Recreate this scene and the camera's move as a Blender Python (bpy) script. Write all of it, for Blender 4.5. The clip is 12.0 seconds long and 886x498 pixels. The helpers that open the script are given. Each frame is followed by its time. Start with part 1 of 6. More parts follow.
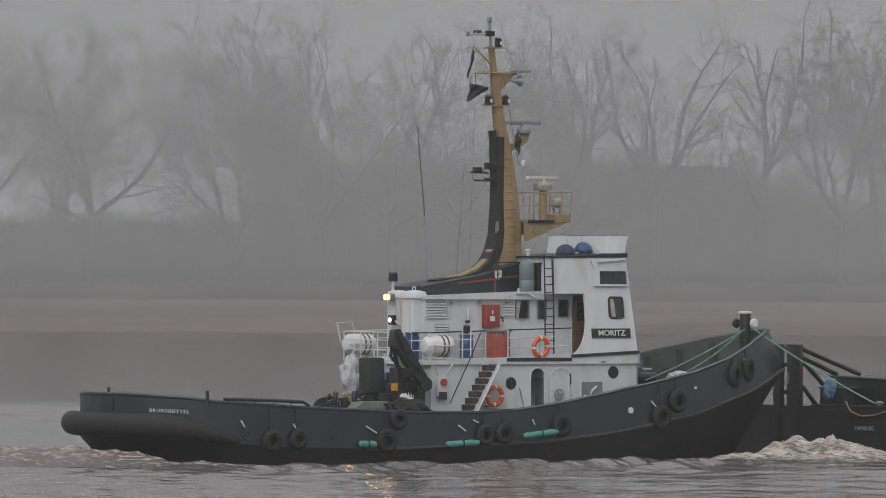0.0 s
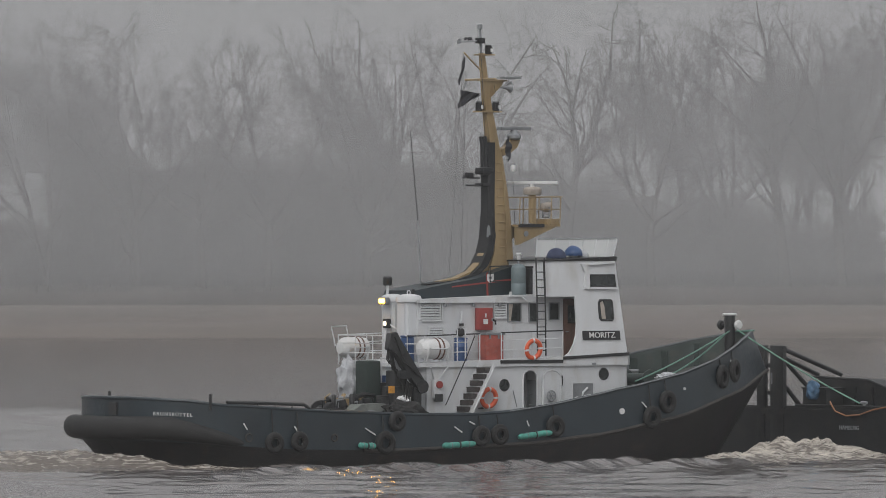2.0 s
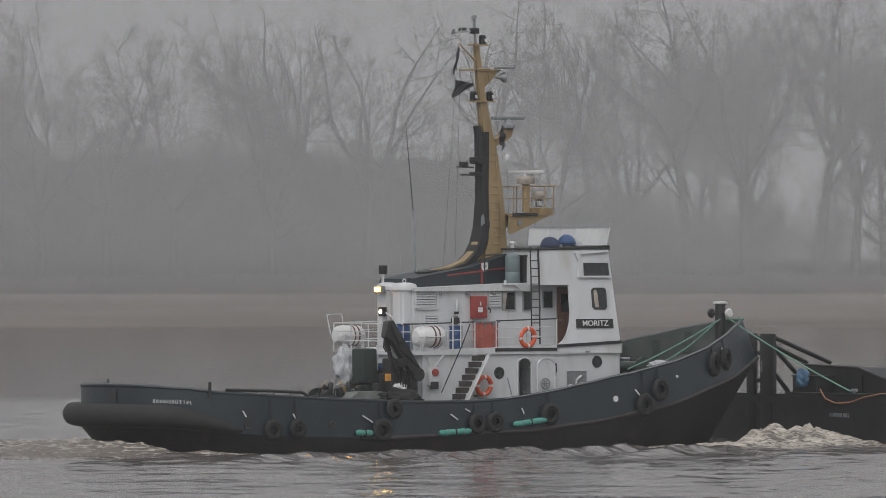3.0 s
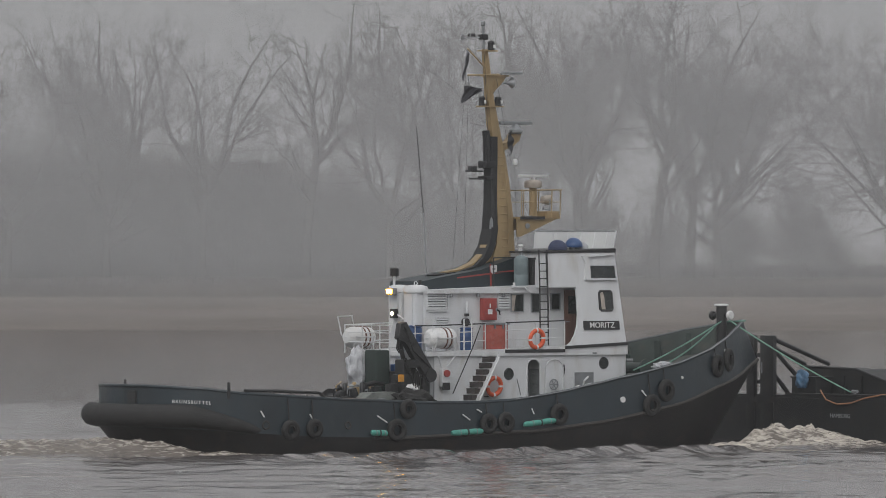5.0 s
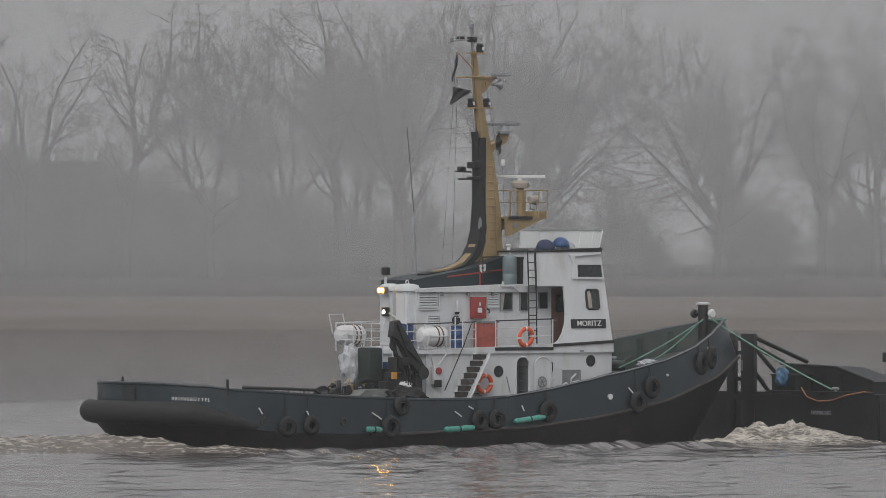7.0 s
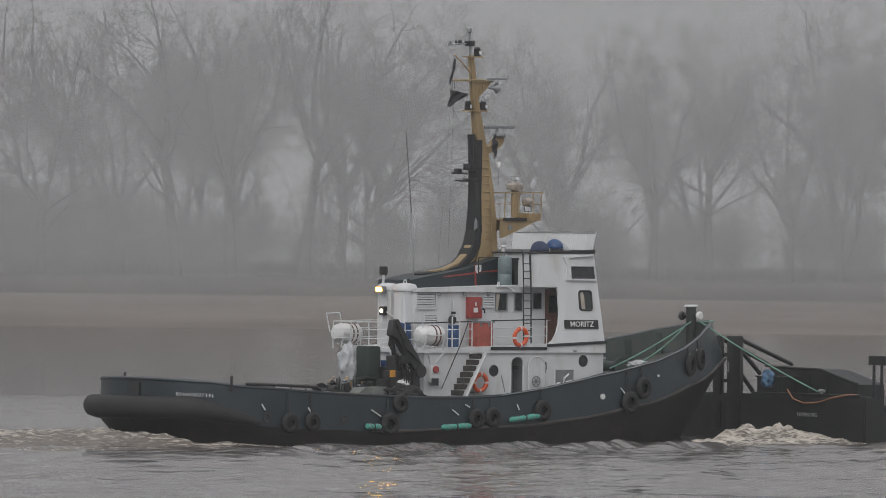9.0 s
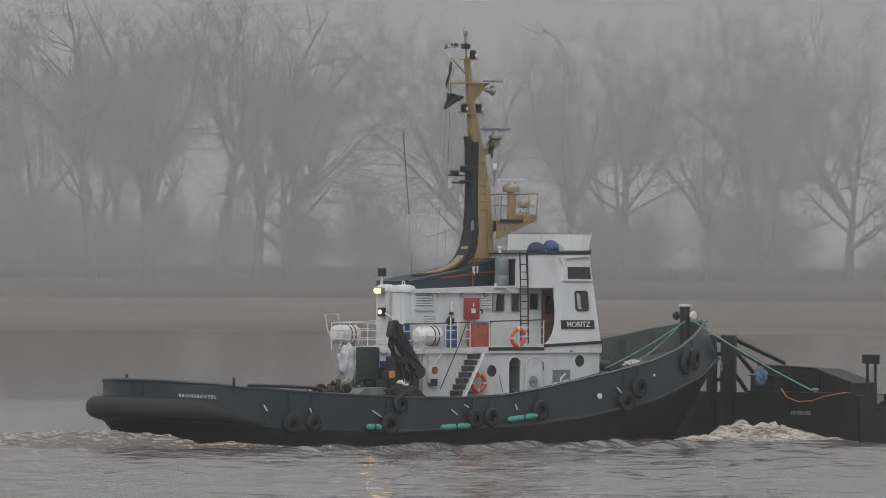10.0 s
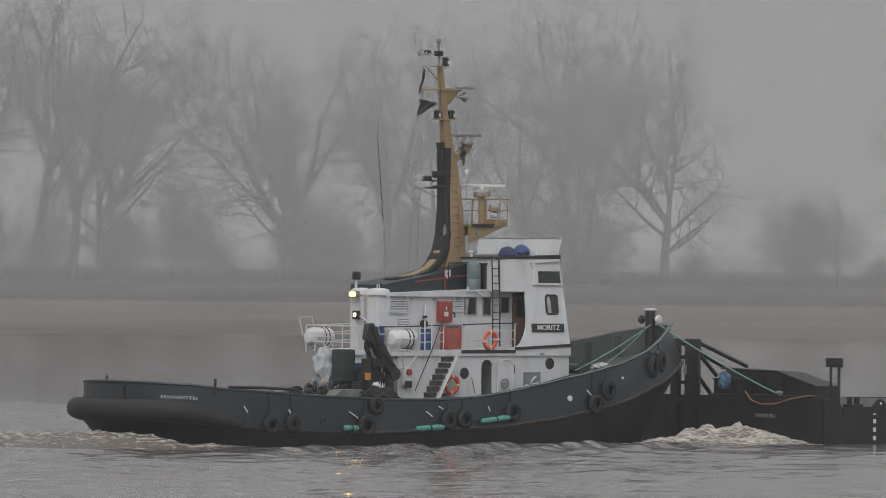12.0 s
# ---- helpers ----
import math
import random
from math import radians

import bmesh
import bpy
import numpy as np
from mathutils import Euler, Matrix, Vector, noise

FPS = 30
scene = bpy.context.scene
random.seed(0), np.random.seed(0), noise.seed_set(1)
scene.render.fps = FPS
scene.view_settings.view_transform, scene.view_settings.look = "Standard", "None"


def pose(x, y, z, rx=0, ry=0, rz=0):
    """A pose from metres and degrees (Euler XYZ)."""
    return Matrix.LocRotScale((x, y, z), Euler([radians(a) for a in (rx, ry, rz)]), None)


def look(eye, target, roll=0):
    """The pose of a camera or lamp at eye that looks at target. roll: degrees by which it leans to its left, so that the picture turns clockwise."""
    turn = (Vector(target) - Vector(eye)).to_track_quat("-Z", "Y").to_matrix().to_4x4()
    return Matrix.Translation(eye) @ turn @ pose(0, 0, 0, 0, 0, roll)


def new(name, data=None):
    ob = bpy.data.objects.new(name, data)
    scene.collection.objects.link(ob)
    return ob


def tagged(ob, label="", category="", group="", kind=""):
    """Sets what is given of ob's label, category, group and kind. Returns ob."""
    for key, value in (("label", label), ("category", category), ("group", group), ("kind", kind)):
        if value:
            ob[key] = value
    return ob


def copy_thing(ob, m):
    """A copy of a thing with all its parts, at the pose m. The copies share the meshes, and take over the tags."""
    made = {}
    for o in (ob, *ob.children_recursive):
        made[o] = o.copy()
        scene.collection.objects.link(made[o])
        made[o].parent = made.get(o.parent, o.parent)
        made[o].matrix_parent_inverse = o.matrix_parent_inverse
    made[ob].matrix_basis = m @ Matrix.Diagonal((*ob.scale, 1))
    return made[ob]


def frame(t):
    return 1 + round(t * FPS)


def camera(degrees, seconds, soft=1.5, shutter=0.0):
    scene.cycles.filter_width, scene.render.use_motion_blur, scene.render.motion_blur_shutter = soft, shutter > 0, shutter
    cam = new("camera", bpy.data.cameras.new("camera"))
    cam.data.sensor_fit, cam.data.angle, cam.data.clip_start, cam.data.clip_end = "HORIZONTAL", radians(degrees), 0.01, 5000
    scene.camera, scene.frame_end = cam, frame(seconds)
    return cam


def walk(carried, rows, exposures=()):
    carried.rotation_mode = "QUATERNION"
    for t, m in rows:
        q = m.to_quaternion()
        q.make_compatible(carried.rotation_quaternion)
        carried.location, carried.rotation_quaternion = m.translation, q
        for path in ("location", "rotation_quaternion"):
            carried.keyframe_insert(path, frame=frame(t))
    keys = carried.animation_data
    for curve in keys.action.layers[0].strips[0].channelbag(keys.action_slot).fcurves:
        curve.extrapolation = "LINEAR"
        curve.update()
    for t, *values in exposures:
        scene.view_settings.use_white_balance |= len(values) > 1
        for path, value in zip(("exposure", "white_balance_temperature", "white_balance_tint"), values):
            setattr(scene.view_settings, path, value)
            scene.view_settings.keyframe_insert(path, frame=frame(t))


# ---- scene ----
# the camera stands on the near shore and pans by hand after the tug
EYE_H = 7.849
cam = camera(5.7451, 12.0, soft=0.85)
PAN = [(0.0, -0.5207, -0.0784, -0.247),
        (0.5, -0.7999, -0.0913, -0.204),
        (1.0, -1.0843, -0.1754, -0.081),
        (1.5, -1.4816, -0.0861, -0.027),
        (2.0, -1.7566, -0.0497, 0.043),
        (2.5, -2.0222, -0.1266, 0.204),
        (3.0, -2.3719, -0.1223, 0.034),
        (5.0, -3.4456, -0.1022, -0.026),
        (5.5, -3.7005, -0.0605, -0.159),
        (6.0, -3.9822, -0.0411, -0.139),
        (6.5, -4.2382, -0.1002, -0.098),
        (7.0, -4.6151, -0.1049, -0.046),
        (9.0, -5.7073, -0.1000, -0.649),
        (9.5, -5.9914, -0.0804, -0.447),
        (10.0, -6.2478, -0.0902, -0.386),
        (10.5, -6.5274, -0.1558, -0.356),
        (11.0, -6.8580, -0.1326, -0.379),
        (11.5, -7.1610, -0.0321, -0.680),
        (12.0, -7.4443, -0.0606, -0.557)]
walk(cam, [(t, pose(0, 0, EYE_H, 90 + pitch, roll, yaw)) for t, yaw, pitch, roll in PAN])

# the tow's straight course: start, heading, speed
COURSE_X, COURSE_Y, HEADING, SPEED = 1.937, 310.548, 33.825, 3.9679


def course(t, local=None):
    """Where a point riding on the tow is at t seconds."""
    a = radians(HEADING)
    m = pose(COURSE_X + SPEED * t * math.cos(a), COURSE_Y + SPEED * t * math.sin(a), 0, 0, 0, HEADING)
    return m @ local if local else m


# ---- light: an overcast, misty winter day ----
world = bpy.data.worlds.new("overcast")
scene.world = world
world.use_nodes = True
wn, wl = world.node_tree.nodes, world.node_tree.links
wn.clear()
w_out = wn.new("ShaderNodeOutputWorld")
w_bg = wn.new("ShaderNodeBackground")
sky = wn.new("ShaderNodeTexSky")
sky.sky_type = "NISHITA"
sky.sun_disc = False
sky.sun_elevation, sky.sun_rotation = radians(38), radians(200)
sky.air_density, sky.dust_density, sky.ozone_density = 1.0, 6.0, 1.0
grey = wn.new("ShaderNodeHueSaturation")
grey.inputs["Saturation"].default_value = 0.12
cloud = wn.new("ShaderNodeMix")
cloud.data_type = "RGBA"
cloud.inputs["Factor"].default_value = 0.7
cloud.inputs["B"].default_value = (5.75, 5.82, 5.94, 1)
wl.new(sky.outputs["Color"], grey.inputs["Color"])
wl.new(grey.outputs["Color"], cloud.inputs["A"])
# an overcast sky is darker at the horizon than overhead
w_co, w_sep, w_up = wn.new("ShaderNodeTexCoord"), wn.new("ShaderNodeSeparateXYZ"), wn.new("ShaderNodeMapRange")
wl.new(w_co.outputs["Generated"], w_sep.inputs[0])
wl.new(w_sep.outputs["Z"], w_up.inputs["Value"])
w_up.inputs["To Min"].default_value, w_up.inputs["To Max"].default_value = 0.98, 1.72
w_mul = wn.new("ShaderNodeVectorMath")
w_mul.operation = "SCALE"
wl.new(cloud.outputs["Result"], w_mul.inputs[0])
wl.new(w_up.outputs["Result"], w_mul.inputs["Scale"])
wl.new(w_mul.outputs["Vector"], w_bg.inputs["Color"])
wl.new(w_bg.outputs["Background"], w_out.inputs["Surface"])
w_bg.inputs["Strength"].default_value = 0.1

sun = new("sun", bpy.data.lights.new("sun", "SUN"))
sun.data.energy, sun.data.angle, sun.data.color = 0.5, radians(40), (1.0, 0.99, 0.97)
sun.matrix_world = look((-60, -150, 150), (0, 0, 0))
scene.view_settings.exposure = 0.05


# ---- materials ----
def material(name, color, rough=0.6, metal=0.0, vary=0.25, scale=3.0, fine=40.0, bump=0.15, dirt=None, dirt_amount=0.3, stretch=(1, 1, 1), coat=0.0, depth=0.01):
    """A painted or raw surface: colour broken up at two scales, with stains of a second colour and a fine relief."""
    m = bpy.data.materials.new(name)
    m.use_nodes = True
    n, l = m.node_tree.nodes, m.node_tree.links
    b = n["Principled BSDF"]
    co = n.new("ShaderNodeTexCoord")
    mp = n.new("ShaderNodeMapping")
    mp.inputs["Scale"].default_value = stretch
    l.new(co.outputs["Object"], mp.inputs["Vector"])
    big, small = n.new("ShaderNodeTexNoise"), n.new("ShaderNodeTexNoise")
    big.inputs["Scale"].default_value, big.inputs["Detail"].default_value = scale, 6
    small.inputs["Scale"].default_value, small.inputs["Detail"].default_value = fine, 4
    l.new(mp.outputs["Vector"], big.inputs["Vector"])
    l.new(mp.outputs["Vector"], small.inputs["Vector"])
    ramp = n.new("ShaderNodeMapRange")
    ramp.inputs["From Min"].default_value, ramp.inputs["From Max"].default_value = 0.3, 0.7
    ramp.inputs["To Min"].default_value, ramp.inputs["To Max"].default_value = 1 - vary, 1 + vary
    l.new(big.outputs["Fac"], ramp.inputs["Value"])
    base = n.new("ShaderNodeVectorMath")
    base.operation = "SCALE"
    base.inputs[0].default_value = color
    l.new(ramp.outputs["Result"], base.inputs["Scale"])
    mix = n.new("ShaderNodeMix")
    mix.data_type = "RGBA"
    spots = n.new("ShaderNodeMapRange")
    spots.inputs["From Min"].default_value, spots.inputs["From Max"].default_value = 0.52, 0.75
    spots.inputs["To Max"].default_value = dirt_amount
    blend = n.new("ShaderNodeTexNoise")
    blend.inputs["Scale"].default_value, blend.inputs["Detail"].default_value = scale * 2.3, 8
    l.new(mp.outputs["Vector"], blend.inputs["Vector"])
    l.new(blend.outputs["Fac"], spots.inputs["Value"])
    l.new(spots.outputs["Result"], mix.inputs["Factor"])
    l.new(base.outputs["Vector"], mix.inputs["A"])
    mix.inputs["B"].default_value = (*(dirt or [c * 0.5 for c in color]), 1)
    l.new(mix.outputs["Result"], b.inputs["Base Color"])
    rr = n.new("ShaderNodeMapRange")
    rr.inputs["To Min"].default_value, rr.inputs["To Max"].default_value = max(0.02, rough - 0.12), min(1, rough + 0.12)
    l.new(small.outputs["Fac"], rr.inputs["Value"])
    l.new(rr.outputs["Result"], b.inputs["Roughness"])
    b.inputs["Metallic"].default_value = metal
    b.inputs["Coat Weight"].default_value = coat
    bp = n.new("ShaderNodeBump")
    bp.inputs["Strength"].default_value, bp.inputs["Distance"].default_value = bump, depth
    l.new(small.outputs["Fac"], bp.inputs["Height"])
    l.new(bp.outputs["Normal"], b.inputs["Normal"])
    return m


def glow(name, color, strength):
    m = bpy.data.materials.new(name)
    m.use_nodes = True
    b = m.node_tree.nodes["Principled BSDF"]
    b.inputs["Base Color"].default_value = (0.8, 0.7, 0.5, 1)
    b.inputs["Emission Color"].default_value = (*color, 1)
    b.inputs["Emission Strength"].default_value = strength
    return m


def glass(name, tint=(0.6, 0.66, 0.66), alpha=0.35):
    m = bpy.data.materials.new(name)
    m.use_nodes = True
    n, l = m.node_tree.nodes, m.node_tree.links
    b = n["Principled BSDF"]
    b.inputs["Base Color"].default_value = (*tint, 1)
    b.inputs["Roughness"].default_value = 0.05
    b.inputs["Alpha"].default_value = alpha
    b.inputs["Specular IOR Level"].default_value = 0.6
    return m


WHITE = material("white_ship_paint", (0.54, 0.55, 0.565), 0.42, vary=0.08, scale=1.2, fine=25, bump=0.12, dirt=(0.34, 0.30, 0.25), dirt_amount=0.42, stretch=(1, 1, 0.35))
HULL = material("blue_black_hull_paint", (0.0115, 0.020, 0.026), 0.42, vary=0.3, scale=0.7, fine=9, bump=0.25, dirt=(0.024, 0.029, 0.033), dirt_amount=0.6, stretch=(1, 1, 0.6), depth=0.03)
BOOT = material("black_bottom_paint", (0.012, 0.011, 0.011), 0.6, vary=0.3, scale=0.8, fine=12, bump=0.3, dirt=(0.06, 0.035, 0.025), dirt_amount=0.4, depth=0.03)
GREEN_IN = material("dark_green_bulwark_paint", (0.045, 0.06, 0.055), 0.6, vary=0.3, scale=1.0, fine=14, dirt=(0.10, 0.085, 0.07), dirt_amount=0.4)
DECK = material("worn_deck_paint", (0.06, 0.065, 0.06), 0.75, vary=0.3, scale=1.5, fine=30, dirt=(0.10, 0.07, 0.05))
RUBBER = material("weathered_black_rubber", (0.012, 0.0115, 0.0115), 0.75, vary=0.3, scale=2.0, fine=20, bump=0.4, dirt=(0.024, 0.023, 0.021), depth=0.02)
BLACK = material("black_paint", (0.016, 0.016, 0.017), 0.5, vary=0.25, scale=2.0, fine=30)
SOOT = material("sooty_black_funnel_paint", (0.012, 0.0125, 0.014), 0.7, vary=0.35, scale=1.2, fine=20, dirt=(0.04, 0.04, 0.04))
YELLOW = material("ochre_yellow_mast_paint", (0.27, 0.195, 0.10), 0.5, vary=0.15, scale=1.5, fine=20, dirt=(0.16, 0.09, 0.04), dirt_amount=0.6, stretch=(1, 1, 0.4))
ORANGE = material("orange_lifebuoy_plastic", (0.62, 0.10, 0.035), 0.45, vary=0.12, scale=4, fine=40)
RED = material("red_paint", (0.26, 0.04, 0.035), 0.45, vary=0.15, scale=2, fine=30)
BLUE = material("blue_plastic", (0.025, 0.065, 0.17), 0.4, vary=0.15, scale=3, fine=30)
NAVY = material("dark_blue_canvas", (0.03, 0.04, 0.085), 0.8, vary=0.2, scale=4, fine=40)
PETROL = material("petrol_dark_casing_paint", (0.013, 0.022, 0.027), 0.5, vary=0.2, scale=1.5, fine=20)
GREY = material("grey_metal", (0.22, 0.23, 0.24), 0.45, metal=0.3, vary=0.15, scale=3, fine=40)
WOOD = material("varnished_brown_door_wood", (0.115, 0.058, 0.042), 0.45, vary=0.25, scale=3, fine=30, stretch=(4, 4, 0.6))
TURQ = material("turquoise_rope", (0.07, 0.27, 0.22), 0.8, vary=0.2, scale=8, fine=60, bump=0.5)
GREENROPE = material("faded_green_rope", (0.13, 0.25, 0.20), 0.85, vary=0.25, scale=8, fine=60, bump=0.5)
ORANGEROPE = material("orange_hose", (0.26, 0.12, 0.06), 0.7, vary=0.2, scale=6, fine=50)
TARP = material("crumpled_pale_tarpaulin", (0.40, 0.41, 0.43), 0.5, vary=0.25, scale=5, fine=25, bump=0.7, depth=0.05)
CLOTH = material("dark_signal_cloth", (0.03, 0.03, 0.035), 0.9, vary=0.3, scale=4, fine=40)
SIGNBLACK = material("black_name_board", (0.012, 0.012, 0.013), 0.4, vary=0.2, scale=4, fine=30)
LETTER = material("white_lettering", (0.60, 0.60, 0.60), 0.5, vary=0.04, scale=6, fine=30)
DARKGLASS = material("dark_window_glass", (0.012, 0.016, 0.016), 0.12, vary=0.2, scale=2, fine=6, bump=0.02)
PANE = glass("clear_screen_glass", (0.82, 0.84, 0.84), 0.6)
BARGE = material("black_barge_paint", (0.011, 0.012, 0.013), 0.55, vary=0.3, scale=0.8, fine=12, bump=0.3, dirt=(0.04, 0.03, 0.025), dirt_amount=0.4, depth=0.03)
LAMP = glow("lit_floodlight", (1.0, 0.42, 0.02), 40)
LAMP2 = glow("lit_stern_light", (1.0, 0.85, 0.6), 3)


# ---- mesh kit ----
def box(bm, x0, x1, y0, y1, z0, z1, bevel=0.0):
    r = bmesh.ops.create_cube(bm, size=1.0)
    for v in r["verts"]:
        v.co = ((x0 + x1) / 2 + v.co.x * (x1 - x0), (y0 + y1) / 2 + v.co.y * (y1 - y0), (z0 + z1) / 2 + v.co.z * (z1 - z0))
    if bevel:
        edges = list({e for v in r["verts"] for e in v.link_edges})
        bmesh.ops.bevel(bm, geom=edges, offset=bevel, segments=2, affect="EDGES", profile=0.6)
    return bm


def ring_of(bm, centre, u, v, r, seg):
    return [bm.verts.new(centre + u * (r * math.cos(2 * math.pi * k / seg)) + v * (r * math.sin(2 * math.pi * k / seg))) for k in range(seg)]


def tube(bm, pts, radius, seg=8, closed=False):
    """A round bar along a line of points; radius is a number or one per point."""
    pts = [Vector(p) for p in pts]
    n = len(pts)
    rad = list(radius) if isinstance(radius, (list, tuple)) else [radius] * n
    rings = []
    for i, p in enumerate(pts):
        a = pts[(i - 1) % n] if closed or i else p
        b = pts[(i + 1) % n] if closed or i < n - 1 else p
        d = (b - a).normalized()
        u = d.cross(Vector((0, 0, 1)) if abs(d.z) < 0.9 else Vector((0, 1, 0))).normalized()
        rings.append(ring_of(bm, p, u, d.cross(u), rad[i], seg))
    for i in range(n if closed else n - 1):
        a, b = rings[i], rings[(i + 1) % n]
        for k in range(seg):
            bm.faces.new((a[k], a[(k + 1) % seg], b[(k + 1) % seg], b[k]))
    if not closed:
        bm.faces.new(rings[0][::-1])
        bm.faces.new(rings[-1])
    return bm


def lathe(bm, profile, centre=(0, 0, 0), axis="Z", seg=20):
    """Turns a profile of (radius, height) round an axis through centre."""
    c = Vector(centre)
    u, v, w = {"Z": ((1, 0, 0), (0, 1, 0), (0, 0, 1)), "X": ((0, 1, 0), (0, 0, 1), (1, 0, 0)), "Y": ((0, 0, 1), (1, 0, 0), (0, 1, 0))}[axis]
    u, v, w = Vector(u), Vector(v), Vector(w)
    rings = [ring_of(bm, c + w * h, u, v, max(r, 0.001), seg) for r, h in profile]
    for a, b in zip(rings, rings[1:]):
        for k in range(seg):
            bm.faces.new((a[k], a[(k + 1) % seg], b[(k + 1) % seg], b[k]))
    bm.faces.new(rings[0][::-1])
    bm.faces.new(rings[-1])
    return bm


def slab(bm, outline, y0, y1):
    """A plate with an outline in x and z, between two places across; y0 and y1 may be functions of z."""
    f0 = y0 if callable(y0) else (lambda z: y0)
    f1 = y1 if callable(y1) else (lambda z: y1)
    a = [bm.verts.new((x, f0(z), z)) for x, z in outline]
    b = [bm.verts.new((x, f1(z), z)) for x, z in outline]
    n = len(outline)
    bm.faces.new(a)
    bm.faces.new(b[::-1])
    for k in range(n):
        bm.faces.new((a[k], b[k], b[(k + 1) % n], a[(k + 1) % n]))
    return bm


def prism(bm, plan, z0, z1, top=None):
    """A block over a plan of (x, y); top gives another plan for its upper end; z1 may be a function of x."""
    top = top or plan
    zt = z1 if callable(z1) else (lambda x: z1)
    a = [bm.verts.new((x, y, z0)) for x, y in plan]
    b = [bm.verts.new((x, y, zt(x))) for x, y in top]
    n = len(plan)
    bm.faces.new(a[::-1])
    bm.faces.new(b)
    for k in range(n):
        bm.faces.new((a[k], a[(k + 1) % n], b[(k + 1) % n], b[k]))
    return bm


def torus(bm, centre, normal, R, r, seg=28, side=10, squash=1.0):
    d = Vector(normal).normalized()
    u = d.cross(Vector((0, 0, 1)) if abs(d.z) < 0.9 else Vector((0, 1, 0))).normalized()
    v = d.cross(u)
    c = Vector(centre)
    rings = []
    for i in range(seg):
        a = 2 * math.pi * i / seg
        o = u * math.cos(a) + v * math.sin(a)
        rings.append([bm.verts.new(c + o * (R + r * math.cos(2 * math.pi * k / side)) + d * (r * squash * math.sin(2 * math.pi * k / side))) for k in range(side)])
    for i in range(seg):
        a, b = rings[i], rings[(i + 1) % seg]
        for k in range(side):
            bm.faces.new((a[k], a[(k + 1) % side], b[(k + 1) % side], b[k]))
    return bm


def part(name, bm, mat, parent=None, label="", smooth=True):
    """One mesh object from a bmesh, under a thing or a part."""
    bmesh.ops.recalc_face_normals(bm, faces=bm.faces)
    me = bpy.data.meshes.new(name)
    bm.to_mesh(me)
    bm.free()
    me.materials.append(mat)
    if smooth:
        me.shade_smooth()
        me.set_sharp_from_angle(angle=radians(38))
    ob = new(name, me)
    if parent:
        ob.parent = parent
    if label:
        ob["label"] = label
    return ob


def bmnew():
    return bmesh.new()


RIDERS = []


def thing(name, label, category, group=""):
    """A thing that rides on the tow, with its parts in the tow's own space."""
    ob = tagged(new(name), label, category, group)
    RIDERS.append((ob, None))
    return ob


def lerp_table(table, x):
    """A smooth curve through a short table of (x, value)."""
    if x <= table[0][0]:
        return table[0][1]
    for (xa, a), (xb, b) in zip(table, table[1:]):
        if x <= xb:
            k = (x - xa) / (xb - xa)
            k = k * k * (3 - 2 * k) * 0.35 + k * 0.65
            return a + (b - a) * k
    return table[-1][1]


# ---- river, banks and mist ----
def water_material():
    m = bpy.data.materials.new("river_water")
    m.use_nodes = True
    n, l = m.node_tree.nodes, m.node_tree.links
    b = n["Principled BSDF"]
    b.inputs["Base Color"].default_value = (0.138, 0.124, 0.121, 1)
    b.inputs["Roughness"].default_value = 0.05
    b.inputs["IOR"].default_value = 1.33
    co = n.new("ShaderNodeTexCoord")
    prev = None
    for sx, sy, dist, strength in ((0.22, 0.24, 0.35, 0.5), (0.7, 0.95, 0.17, 0.55), (2.2, 3.0, 0.05, 0.55)):
        mp = n.new("ShaderNodeMapping")
        mp.inputs["Scale"].default_value = (sx, sy, 1)
        tex = n.new("ShaderNodeTexNoise")
        tex.inputs["Scale"].default_value, tex.inputs["Detail"].default_value = 1.0, 3
        bp = n.new("ShaderNodeBump")
        bp.inputs["Strength"].default_value, bp.inputs["Distance"].default_value = strength, dist
        l.new(co.outputs["Object"], mp.inputs["Vector"])
        l.new(mp.outputs["Vector"], tex.inputs["Vector"])
        l.new(tex.outputs["Fac"], bp.inputs["Height"])
        if prev:
            l.new(prev.outputs["Normal"], bp.inputs["Normal"])
        prev = bp
    l.new(prev.outputs["Normal"], b.inputs["Normal"])
    return m


def wave(x, y):
    """Height of the river's own small waves."""
    big = 0.5 + 0.8 * noise.noise((x * 0.03, y * 0.03, 9))
    long = 0.05 * math.sin(0.45 * x + 1.0 * y + 2.5 * noise.noise((x * 0.06, y * 0.06, 0))) + 0.15 * noise.noise((x * 0.18, y * 0.36, 3))
    gust = max(0.3, 0.45 + 0.9 * noise.noise((x * 0.05, y * 0.022, 21)))
    chop = 0.17 * noise.noise((x * 0.42, y * 0.80, 13)) + 0.14 * noise.noise((x * 0.6, y * 1.1, 7))
    return big * long + gust * chop


WATER = water_material()


